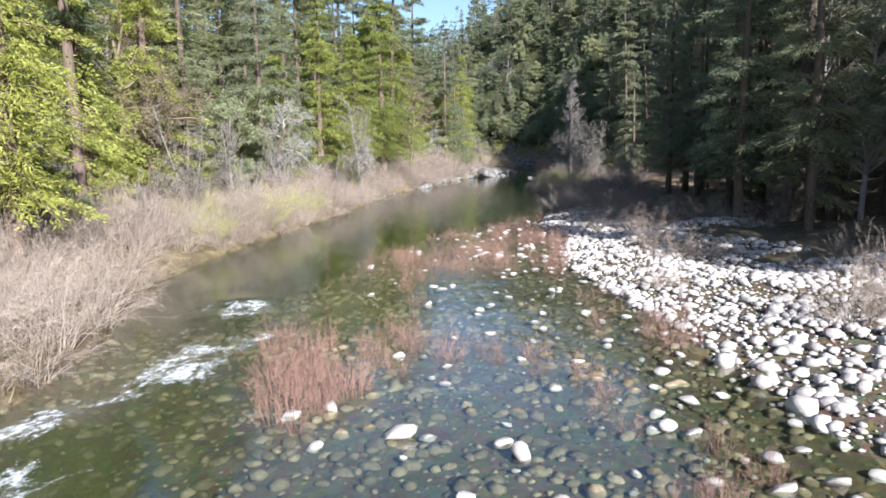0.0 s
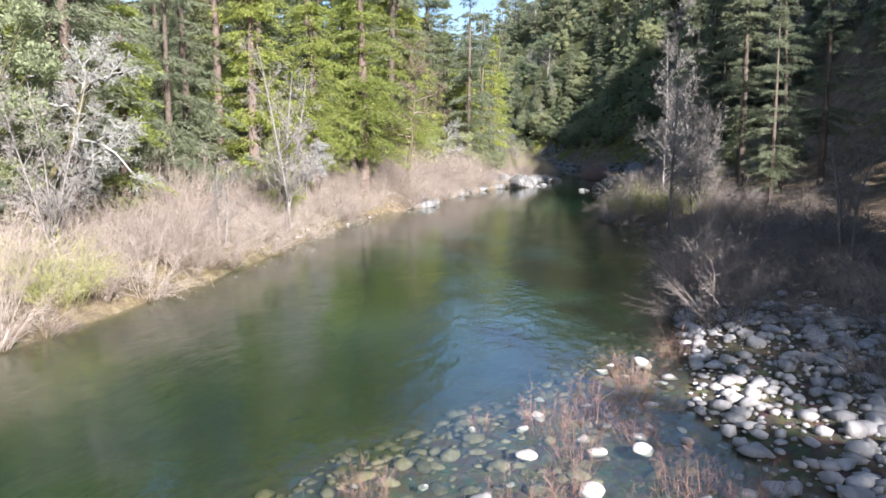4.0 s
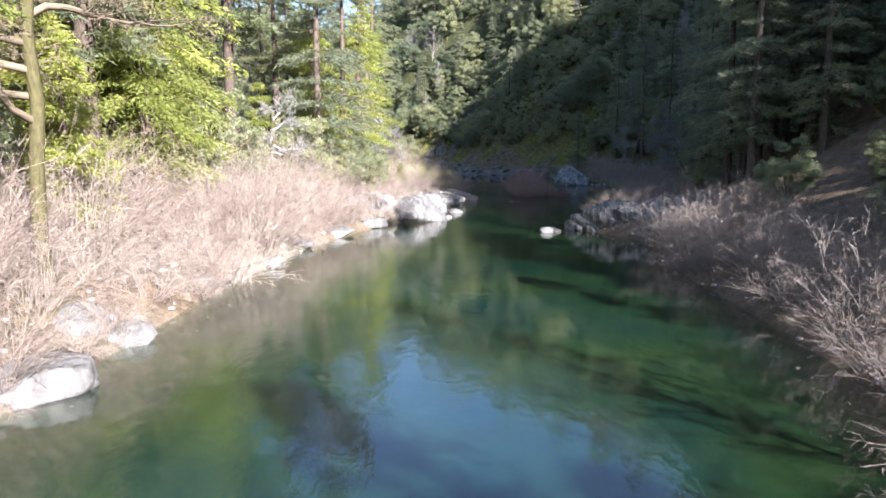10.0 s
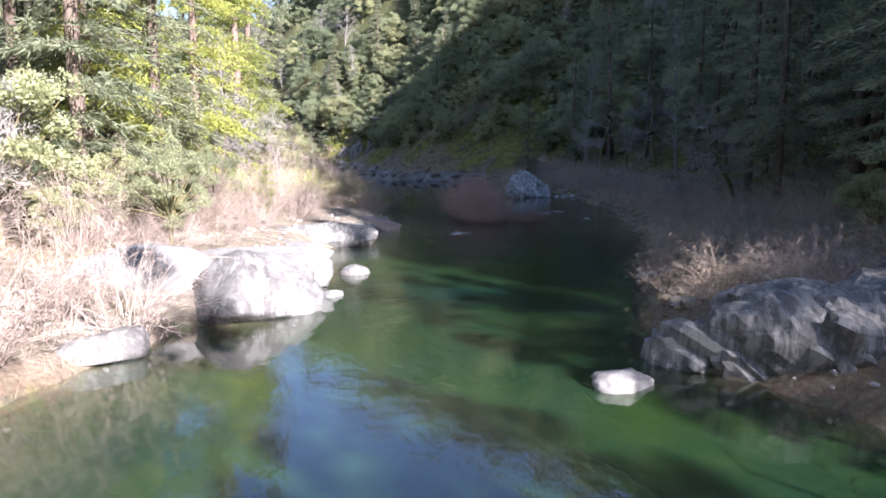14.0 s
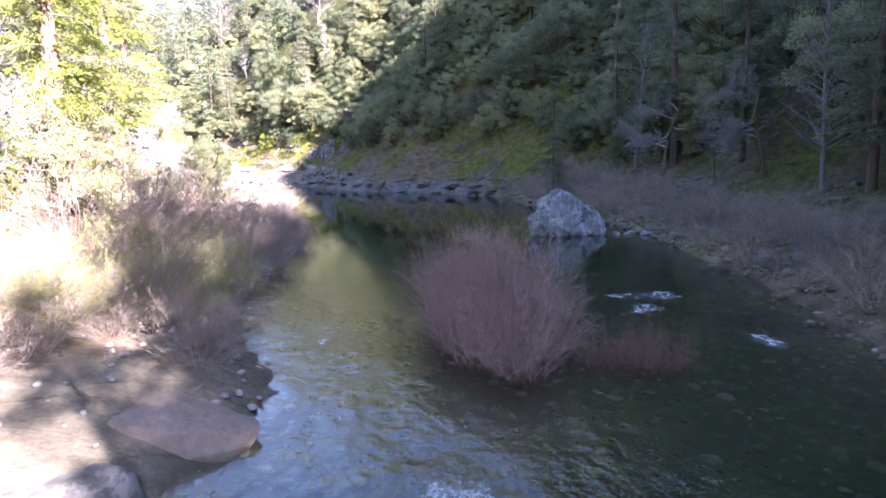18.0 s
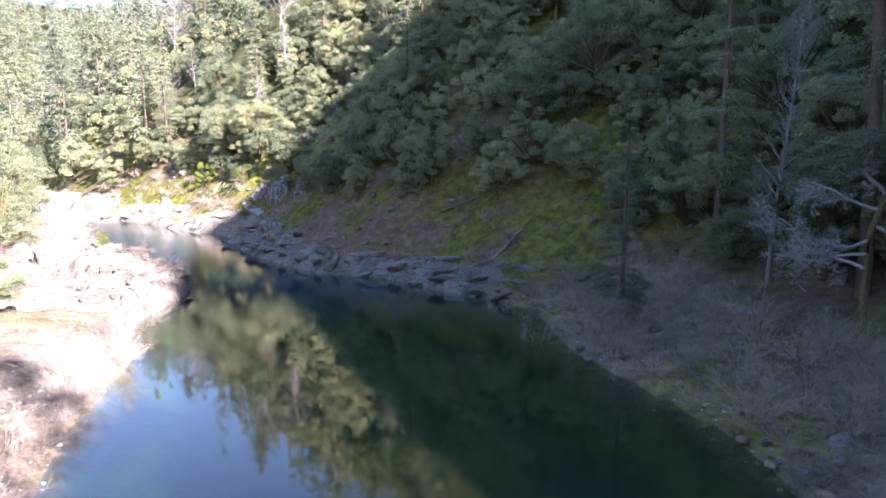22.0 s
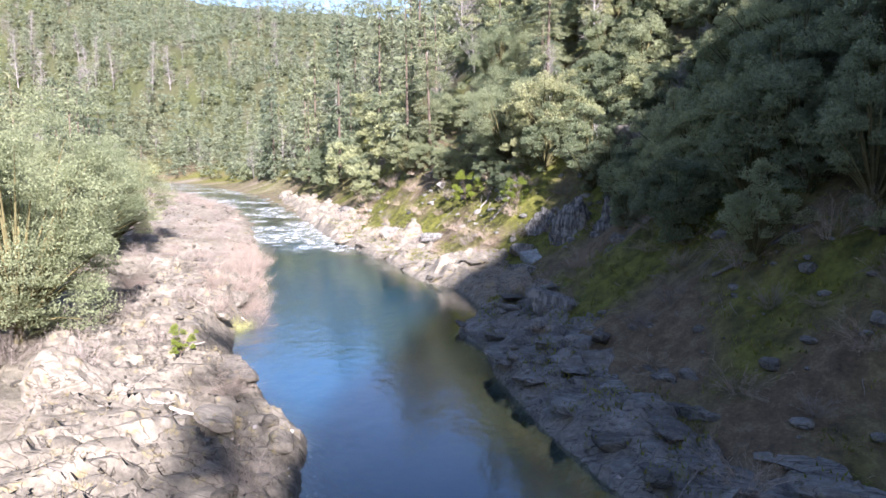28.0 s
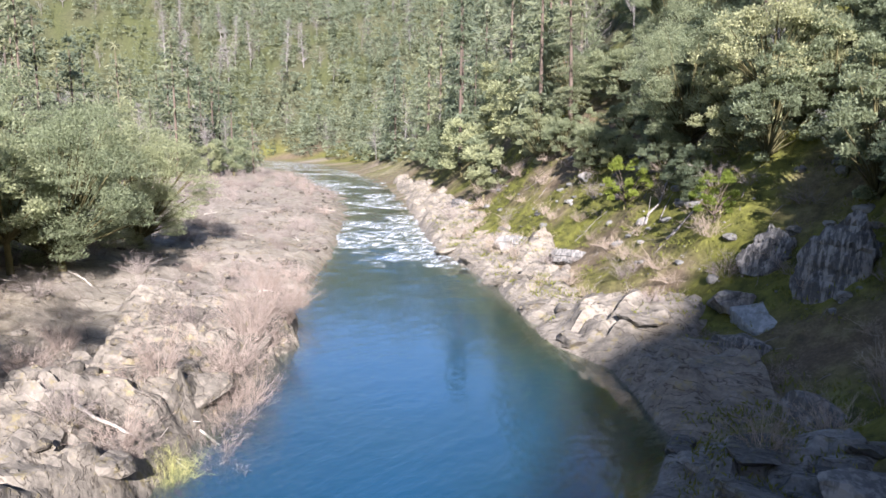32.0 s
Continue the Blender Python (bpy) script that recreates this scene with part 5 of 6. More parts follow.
# the pale stone of this spur stands in for a patch of sun on it
for i, (x, y, size, turn) in enumerate(((-15.2, 280.4, (1.3, 0.8, 0.45), 20), (-13.4, 279.6, (1.7, 1.1, 0.6), -20), (-11.6, 278.0, (1.6, 1.1, 0.7), -35), (-14.2, 281.6, (1.0, 0.7, 0.4), 50), (-10.0, 276.6, (1.5, 1.0, 0.7), -30), (-12.6, 281.2, (1.2, 0.9, 0.6), 15))):
    rock("spur_rock", "rounded rock of a spur in the river, coloured pale for sunlight", x, y, 0.5, size, PALE_ROCK, 640 + i, turn, (4, 6), z=0.25, level=4, cuts=14, rough=0.04, group="rocks of the spur", smooth=True)
rock("fallen_slab", "large fallen slab of grey rock with a flat tilted top", -15.3, 298.6, 0.4, (2.6, 1.7, 1.1), BLUE_ROCK, 61, 35, (14, -10), z=2.6, level=4, planes=[((0, 0, 1), 0.45), ((1, 0, 0), 0.7), ((-1, 0, 0), 0.75), ((0, 1, 0), 0.8), ((0, -1, 0), 0.7)], cuts=0, rough=0.015)
rock("fallen_slab", "fallen slab of grey rock leaning on the mossy slope", -11.6, 301.0, 0.4, (2.2, 1.3, 0.9), BLUE_ROCK, 62, 20, (18, -6), z=3.6, level=4, planes=[((0, 0, 1), 0.45), ((1, 0, 0), 0.7), ((-1, 0, 0), 0.75)], cuts=4, rough=0.02)
for i, (x, y, z, size, turn) in enumerate(((-12.5, 299.5, 5.6, (2.2, 1.6, 3.0), 30), (-16.2, 303.5, 5.2, (2.2, 1.5, 2.6), 35), (-9.0, 297.0, 6.0, (2.3, 1.7, 3.1), 25))):
    rock("cliff_block", "dark upright block of a rock cliff above the river", x, y, 0.5, size, STREAK_ROCK, 70 + i, turn, (6, 0), z=z - 0.8, level=5, cuts=22, rough=0.07, strata=(0.3, 0.2, 1), depth=0.05, group="blocks of the cliff")
for i, (x, y, size, turn) in enumerate(((-7.5, 302.5, (2.4, 1.7, 1.3), 30), (-4.6, 300.6, (2.2, 1.6, 1.2), 55), (-10.0, 305.0, (2.5, 1.5, 1.2), 20), (-6.2, 305.6, (2.0, 1.6, 1.4), 10), (-2.0, 298.6, (2.2, 1.5, 1.3), 70))):
    rock("cliff_ledge", "pale broken rock ledge at the top of the cliff", x, y, 0.5, size, SHELF_ROCK, 740 + i, turn, (5, 10), z=ground(x, y) + 0.5, level=4, cuts=10, rough=0.05, strata=(0.1, 0.2, 1), depth=0.08, group="ledges above the cliff")
places, rng = scatter(75, 700, -70, 6, 280, 350, lambda x, y, z, dl, dr, wet: ~wet & (dr < dl) & (dr > 5) & (dr < 19))
for i, (x, y, z, d) in enumerate(thin(places, 4.6)[:18]):
    k = rng.uniform(0.6, 1.25) * (0.45 if z > 5 else 1.0)
    rock("slope_outcrop", "broken mossy rock ledge standing out of the steep slope", x, y, 0.45, (2.6 * k, 1.6 * k, 1.1 * k), STREAK_ROCK, 760 + i, 40 + rng.normal() * 25, (rng.normal() * 8, 14), z=z - 0.35, level=4, cuts=8, rough=0.04,
         planes=[((0.1, 0.1, 1), 0.6), ((-0.8, -0.5, 0.1), 0.7), ((0.3, -0.9, 0.1), 0.75)], strata=(0.15, 0.2, 1), depth=0.05, group="ledges on the sunlit slope")
rock("bank_boulder", "tan cliff-like boulder under the big oak", -27.6, 258.2, 0.4, (1.8, 1.4, 1.6), SHELF_ROCK, 81, 20, z=2.0, level=4)


# ---- trees that stand out ----
for x, y, s in ((-13.8, 24.6, 1.05), (-18.6, 102.5, 1.38), (-22.5, 107.0, 1.25), (-20.6, 126.5, 1.15), (-25.0, 128.0, 1.3), (-20.5, 94.5, 1.05)):
    fine_cedar.plant(x, y, s, x * 47)
cedar.plant(-21.6, 118.6, 1.4, 60, 2)
cedar.plant(-19.2, 116.6, 1.15, 130, 2)
cedar.plant(-17.5, 81.5, 0.95, 10, 2)
cedar.plant(-22.0, 71.0, 0.9, 150, 1)
cedar.plant(-27.0, 140.0, 1.0, 90, 0)
for x, y, s, f in ((27.0, 52.0, 1.05, 0), (-27.4, 66.5, 0.62, 0), (-26.8, 89.4, 1.0, 0), (-20.3, 166.5, 0.8, 1), (-24.0, 163.0, 0.95, 0), (-23.0, 172.5, 0.85, 1), (-28.0, 60.0, 1.0, 1), (-21.0, 38.0, 1.0, 0), (-30.0, 103.0, 1.0, 1)):
    pine.plant(x, y, s, x * 31, f)
for x, y, s, f in ((19.5, 47.0, 0.9, 0), (22.5, 43.0, 1.0, 1), (26.0, 39.5, 1.05, 2), (20.5, 54.0, 0.9, 1), (23.5, 58.5, 1.0, 0), (19.5, 61.0, 0.85, 1), (18.0, 66.5, 0.8, 0), (29.0, 56.0, 1.1, 0), (24.6, 63.5, 0.95, 2), (20.0, 69.5, 0.9, 0), (28.0, 46.0, 1.1, 2), (24.0, 50.0, 1.05, 2), (21.0, 151.5, 1.15, 0), (23.5, 155.0, 1.25, 2), (26.5, 147.0, 1.3, 0), (24.5, 161.5, 1.2, 2), (29.5, 141.0, 1.3, 2), (27.5, 155.5, 1.3, 0), (22.0, 142.5, 1.2, 1), (31.5, 149.0, 1.35, 0), (18.07, 231.0, 0.56, 1), (30.4, 197.0, 0.95, 0), (-23.0, 54.0, 1.0, 2), (-24.5, 79.0, 0.9, 1), (26.5, 178.0, 1.0, 2), (23.0, 158.0, 0.9, 0), (20.5, 146.0, 0.95, 2), (25.0, 141.0, 1.0, 0), (28.5, 150.0, 1.0, 1), (22.5, 166.5, 0.95, 1), (31.0, 160.0, 1.05, 2), (33.5, 140.0, 1.0, 0), (28.0, 133.0, 1.0, 1)):
    fir.plant(x, y, s, x * 31, f)
for x, y, s, f in ((-15.0, 76.9, 1.0, 0), (9.0, 84.4, 1.15, 1), (9.4, 94.6, 1.0, 1), (11.0, 86.5, 0.85, 0), (14.6, 68.7, 0.95, 2), (14.0, 66.6, 1.05, 2), (-14.7, 196.0, 0.62, 0), (-17.5, 190.0, 0.8, 0), (12.2, 96.0, 0.8, 0), (-14.5, 68.0, 0.9, 2),
    (-13.8, 46.0, 0.9, 2), (-14.2, 34.0, 0.8, 2), (-17, 50, 0.7, 0), (-17.5, 60.5, 0.75, 0), (-16.0, 42.0, 0.7, 0), (12.5, 233.5, 0.6, 2), (16.8, 228.0, 0.7, 2), (-17.0, 180.0, 0.7, 0)):
    alder.plant(x, y, s, x * 77, f)
for x, y, s, f in ((27.2, 222.5, 0.92, 0), (16.6, 120.3, 0.62, 1), (28.5, 214.0, 0.8, 1), (20.5, 150.5, 0.7, 1), (22.5, 172.0, 0.7, 0), (-20.5, 62.0, 0.9, 0), (-18.5, 88.0, 0.75, 1), (-22.0, 150.0, 0.8, 0), (-19.0, 29.0, 1.0, 0), (-17.0, 205.0, 0.8, 1), (-21.0, 214.0, 0.8, 0), (-20.0, 224.0, 0.7, 1)):
    bare_oak.plant(x, y, s, x * 53, f)
mossy_oak.plant(-16.2, 110.2, 0.95, 40)
mossy_oak.plant(-24.5, 47.0, 1.0, 200)
for x, y, s in ((-35.0, 262.0, 0.95), (-57.0, 286.5, 0.95), (-64.5, 297.5, 0.9), (-41.5, 260.5, 0.9), (-52.5, 275.0, 0.85), (-27.0, 103.5, 1.15), (-31.5, 98.0, 1.1), (-30.0, 336.0, 0.9), (-24.5, 318.0, 0.85), (-45.0, 345.0, 0.8)):
    fine_oak.plant(x, y, s, x * 41)
for x, y, s in ((-28.5, 316.0, 0.95), (-20.0, 306.0, 0.7), (-25, 262.5, 0.35), (2.5, 286.0, 1.0)):
    lime_bush.plant(x, y, s, x * 20)
# dead conifers among the woods of the far hillside
for x, y, s in ((-410.0, 560.0, 1.9), (-404.0, 566.0, 1.6), (-392.0, 561.0, 1.7), (-366.0, 566.0, 2.0), (-358.0, 572.0, 1.6), (-352.0, 561.0, 1.8), (-384.0, 584.0, 1.7), (-340.0, 568.0, 1.5), (-308.0, 566.0, 1.6), (-300.0, 572.0, 1.4), (-250.0, 610.0, 1.7), (-419.0, 578.0, 1.8)):
    dead.plant(x, y, s, x * 29, label="tall dead grey conifer on the far wooded hillside")
# dark oaks low on the shaded slope above the rock shore
for x, y, s in ((-5.0, 286.5, 0.8), (-2.6, 282.0, 0.7), (0.2, 279.0, 0.85), (2.6, 275.5, 0.75), (4.8, 272.5, 0.85), (6.4, 268.5, 0.75), (-1.0, 287.0, 0.95), (2.6, 282.5, 0.95), (6.0, 277.5, 1.0), (8.6, 271.5, 0.95), (-7.6, 292.5, 0.6)):
    low_oak.plant(x, y, s, x * 67)

snag = Kind("water_snag", "bleached dead branch standing out of the water beside the bank", "branch", [
    bare_form(lambda: bare_tree(141, 2.0, 1.0, 0.035, 2, 3, 2, 0.3, 0.4, 3, 3, 1.0, 1), DEAD_BARK)], group="snags in the water")
for x, y, s in ((-12.3, 82.6, 1.0), (-13.4, 95.5, 0.6), (-11.2, 72.0, 0.6), (13.5, 233.0, 1.1), (12.6, 241.5, 1.0)):
    snag.plant(x, y, s, x * 99, z=-0.5)

# ---- the woods ----
taken = [(o.location.x, o.location.y) for o in scene.objects if o.parent is None and o.get("category") == "tree"]


def wood_keep(x, y, z, dl, dr, wet):
    left = dl < dr
    d = np.where(left, dl, dr)
    edge = np.where(left, ramp_y(y, [0, 90, 110, 150, 180, 232, 250, 275, 300, 330], [9, 9, 6, 11, 12, 14, 15, 15, 20, 55]), ramp_y(y, [0, 45, 70, 130, 200, 236, 248, 284, 300], [14, 13, 11, 10, 11, 11, 12.5, 12.5, 14]))
    # made-up strips without trees, cut towards the sun so it lights the banks
    along, across = (x + 6) * 0.62 - (y - 163) * 0.785, (x + 6) * 0.785 + (y - 163) * 0.62
    sun_lane = (along > 20) & (along < 78) & (np.abs(across) < 2.5)
    along_r, across_r = (x - 9) * 0.62 - (y - 92) * 0.785, (x - 9) * 0.785 + (y - 92) * 0.62
    sun_lane = sun_lane | ((along_r > 3) & (along_r < 42) & (across_r > -2) & (across_r < 12))
    along_o, across_o = (x - 8) * 0.62 - (y - 137) * 0.785, (x - 8) * 0.785 + (y - 137) * 0.62
    sun_lane = sun_lane | ((along_o > 3) & (along_o < 42) & (across_o > -4) & (across_o < 5))
    open_bar = ~left & (y < 60) & (y < 66 - 1.2 * x)
    return ~wet & (d > edge) & (d < ramp_y(y, [0, 240, 260], [44, 42, 46])) & ~open_bar & ~sun_lane


places, rng = scatter(5, 5200, -75, 75, -10, 335, wood_keep)
free = [p for p in places if all((p[0] - a) ** 2 + (p[1] - b) ** 2 > 6 for a, b in taken)]
# unseen tall firs, added beyond the gravel bar to shade its far end
for i in range(19):
    x = 33 + (i * 7.3) % 34
    fir.plant(x, 15 - 0.57 * (x - 35) + (i * 5.1) % 10, 0.85 + 0.02 * (i % 9), i * 77, i)
planted = sorted(thin(free, 4.3), key=lambda p: p[3])
NEAR = 470
for x, y, z, d in planted[:NEAR]:
    r, s, a = rng.random(), rng.uniform(0.72, 1.12), rng.uniform(0, 360)
    left = x < -3 and away(LEFT, np.array([x]), np.array([y]))[0] < away(RIGHT, np.array([x]), np.array([y]))[0]
    if y > 238:
        (oak if r < 0.66 else dead if r < 0.76 else bare_oak if r < 0.9 else fir).plant(x, y, s * (0.85 if r < 0.66 else 0.66), a)
    elif left:
        (cedar if r < 0.22 else fir if r < 0.52 else pine if r < 0.62 else oak if r < 0.84 else bare_oak if r < 0.94 else dead).plant(x, y, s * ((1.5 if 85 < y < 155 else 1.32) if r < 0.62 else 1.0), a)
    else:
        (fir if r < (0.82 if y < 175 else 0.5) else oak if r < 0.82 else bare_oak if r < 0.93 else dead).plant(x, y, s * (0.8 if 74 < y < 128 else 1.0), a)


# low growth under the trees
places, rng = scatter(9, 900, 8, 34, 104, 172, lambda x, y, z, dl, dr, wet: ~wet & (dr < dl) & (dr > 8) & (dr < 17))
for x, y, z, d in thin(places, 3.4)[:12]:
    low_oak.plant(x, y, rng.uniform(0.3, 0.5), rng.uniform(0, 360))
places, rng = scatter(6, 900, -40, 0, 8, 236, lambda x, y, z, dl, dr, wet: ~wet & (dl < dr) & (dl > 6.5) & (dl < 17))
for x, y, z, d in thin(places, 3.2)[:75]:
    (oak if rng.random() < 0.75 else cedar).plant(x, y, rng.uniform(0.32, 0.58), rng.uniform(0, 360), 2 if rng.random() < 0.25 else 1)
places, rng = scatter(8, 2600, -60, 45, 222, 335, lambda x, y, z, dl, dr, wet: ~wet & (dr < dl) & (dr > np.where(y < 284, 11.5, 12)) & (dr < 36))
for x, y, z, d in thin(places, 2.9)[:210]:
    low_oak.plant(x, y, rng.uniform(0.55, 1.0), rng.uniform(0, 360))

# ---- far woods ----
def far_form(trunk, crown, bark, leaf):
    pile = Pile()
    for k, source in enumerate((trunk, crown)):
        pile.add(np.concatenate(source.v), np.concatenate(source.f), k)
    return pile, [bark, leaf]


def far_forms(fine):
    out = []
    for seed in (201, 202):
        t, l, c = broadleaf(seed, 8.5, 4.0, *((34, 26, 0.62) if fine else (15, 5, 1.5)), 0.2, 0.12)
        out.append(far_form(t, c, MOSSY_BARK, OAK if fine else HAZED_FIR))
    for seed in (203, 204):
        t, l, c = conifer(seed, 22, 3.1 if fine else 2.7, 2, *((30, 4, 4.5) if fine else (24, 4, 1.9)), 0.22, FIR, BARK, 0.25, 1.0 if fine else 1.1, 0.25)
        out.append(far_form(t, c, BARK, FIR if fine else HAZED_FIR))
    t, w = bare_tree(205, 15, 0.9, 0.18, 2, 1, 14, 0.2, 0.2, 10, 6)
    out.append(far_form(t, w, DEAD_BARK, DEAD_BARK))
    return out


FAR = [pile.mesh("tree", mats) for pile, mats in far_forms(True)]


def grove(name, label, places, kinds, seed, scale=1.0, size=250):
    """Woods farther off: patches of up to size trees each."""
    rng = rng_of(seed)
    places = sorted(places, key=lambda p: p[1])
    for start in range(0, len(places), size):
        top = tagged(new(name), label, "woods", "patches of far woods", kind="stuff")
        for x, y, z, _ in places[start:start + size]:
            i = rng.choice(len(FAR), p=kinds)
            ob = new("tree", FAR[i])
            ob.parent = top
            s = rng.uniform(0.75, 1.25 if i < 2 else 1.5) * scale
            ob.matrix_basis = pose(x, y, z - 0.2, 0, 0, rng.uniform(0, 360)) @ Matrix.Diagonal((s, s, s * rng.uniform(0.85, 1.15), 1))


def far_wood(name, label, places, kinds, seed, scale=1.0):
    rng = rng_of(seed)
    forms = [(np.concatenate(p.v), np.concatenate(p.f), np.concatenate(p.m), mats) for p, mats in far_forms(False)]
    v, f, m, n = [], [], [], 0
    for x, y, z, _ in places:
        i = rng.choice(len(forms), p=kinds)
        pv, pf, pm, mats = forms[i]
        if i < 4:
            pf, pm = pf[pm == 1], pm[pm == 1]
        a, s = rng.uniform(0, 2 * np.pi), rng.uniform(0.7, 1.2) * scale
        c, q = math.cos(a) * s, math.sin(a) * s
        v.append(np.stack([pv[:, 0] * c - pv[:, 1] * q + x, pv[:, 0] * q + pv[:, 1] * c + y, pv[:, 2] * s * rng.uniform(0.85, 1.15) + z - 0.2], -1))
        f.append(pf + n), m.append(np.where(pm == 0, 0, 1) if i < 4 else np.full(len(pm), 2))
        n += len(pv)
    tagged(new(name, mesh_of(name, np.concatenate(v), np.concatenate(f), [BARK, HAZED_FIR, DEAD_BARK], np.concatenate(m))), label, "woods", kind="stuff")


rest = [p for p in planted[NEAR:]]
slope, _ = scatter(61, 9000, -230, 130, 20, 480, lambda x, y, z, dl, dr, wet: ~wet & (dr < dl) & (dr > np.where(y < 335, 44, 8)) & (dr < np.where(y < 170, 58, np.where(y < 230, 105, 135))))
back, _ = scatter(62, 7000, -260, -20, -10, 430, lambda x, y, z, dl, dr, wet: ~wet & (dl < dr) & (dl > ramp_y(y, [320, 335, 350, 390], [42, 46, 34, 9])) & (dl < np.where(y < 230, 90, 150)))
hills, _ = scatter(63, 20000, -640, 40, 405, 930, lambda x, y, z, dl, dr, wet: ~wet & (np.minimum(dl, dr) > 7) & (y - 0.3 * x < 800))
slope, back, hills = np.array(thin(slope, 5.4)), np.array(thin(back, 6.0)), np.array(thin(hills, 6.3))
grove("hillside_woods", "evergreen oaks and firs covering the steep hillside", list(slope) + rest, [0.33, 0.30, 0.12, 0.10, 0.15], 71, 1.05)
grove("bank_woods", "mixed firs, cedars and oaks behind the sunny bank", list(back), [0.25, 0.23, 0.22, 0.17, 0.13], 72, 1.05)
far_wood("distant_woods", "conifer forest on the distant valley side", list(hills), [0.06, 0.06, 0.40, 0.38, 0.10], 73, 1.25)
print("woods", len(planted), len(slope), len(back), len(hills))

for i in range(11):
    dead.plant(-142 - (i * 13) % 58, 352 + (i * 17) % 45, 0.85 + 0.05 * (i % 5), i * 70, i)

# ---- shrubs along the banks ----
def bank_shrubs(seed, n, box, keep, gap, kinds, lo=0.7, hi=1.2, limit=140):
    places, rng = scatter(seed, n, *box, keep)
    for x, y, z, d in thin(places, gap)[:limit]:
        k = kinds[rng.integers(0, len(kinds))]
        k.plant(x, y, rng.uniform(lo, hi), rng.uniform(0, 360), int(rng.integers(0, 9)), squash=rng.uniform(0.8, 1.15))


bank_shrubs(81, 1500, (-26, -2, 2, 72), lambda x, y, z, dl, dr, wet: ~wet & (dl < 8.5) & (dl > 0.1) & (dl < dr), 1.35, [willow, grey_willow, grey_willow], 0.75, 1.25, 210)
bank_shrubs(82, 1500, (-26, -5, 72, 142), lambda x, y, z, dl, dr, wet: ~wet & (dl < 7.5) & (dl > 0.15) & (dl < dr), 1.65, [willow, grey_willow, willow], 0.6, 1.4, 200)
bank_shrubs(83, 1500, (-26, -2, 150, 236), lambda x, y, z, dl, dr, wet: ~wet & (dl < 10) & (dl > np.where((y > 150) & (y < 172), 4.0, 0.2)) & (dl < dr) & (y < 208), 1.6, [grey_willow, willow, willow], 0.7, 1.2, 140)
bank_shrubs(184, 500, (-26, -2, 206, 236), lambda x, y, z, dl, dr, wet: ~wet & (dl < 1.5) & (dl > 0.15) & (dl < dr), 1.3, [shade_shrub, grey_willow, shade_shrub], 0.6, 1.0, 26)
bank_shrubs(84, 1500, (3, 24, 58, 134), lambda x, y, z, dl, dr, wet: ~wet & (dr < 8) & (dr > 0.2) & (dr < dl), 1.5, [shade_shrub, shade_shrub, grey_willow, shade_shrub], 0.6, 1.1, 150)
bank_shrubs(85, 2600, (4, 32, 141, 246), lambda x, y, z, dl, dr, wet: ~wet & (dr < 9) & (dr > 0.4) & (dr < dl), 1.35, [thicket, shade_shrub, thicket, grey_willow], 0.5, 1.05, 210)
bank_shrubs(86, 2400, (-150, -14, 240, 400), lambda x, y, z, dl, dr, wet: ~wet & (dl < np.where(y > 295, 40, 16)) & (dl > 0.6) & (dl < dr), 2.6, [shelf_shrub, willow, shelf_shrub, shelf_shrub], 0.5, 0.95, 230)
bank_shrubs(87, 1500, (-60, 20, 238, 345), lambda x, y, z, dl, dr, wet: ~wet & (dr < 15) & (dr > 2.5) & (dr < dl), 1.9, [slope_shrub, shade_shrub, slope_shrub], 0.4, 0.85, 200)
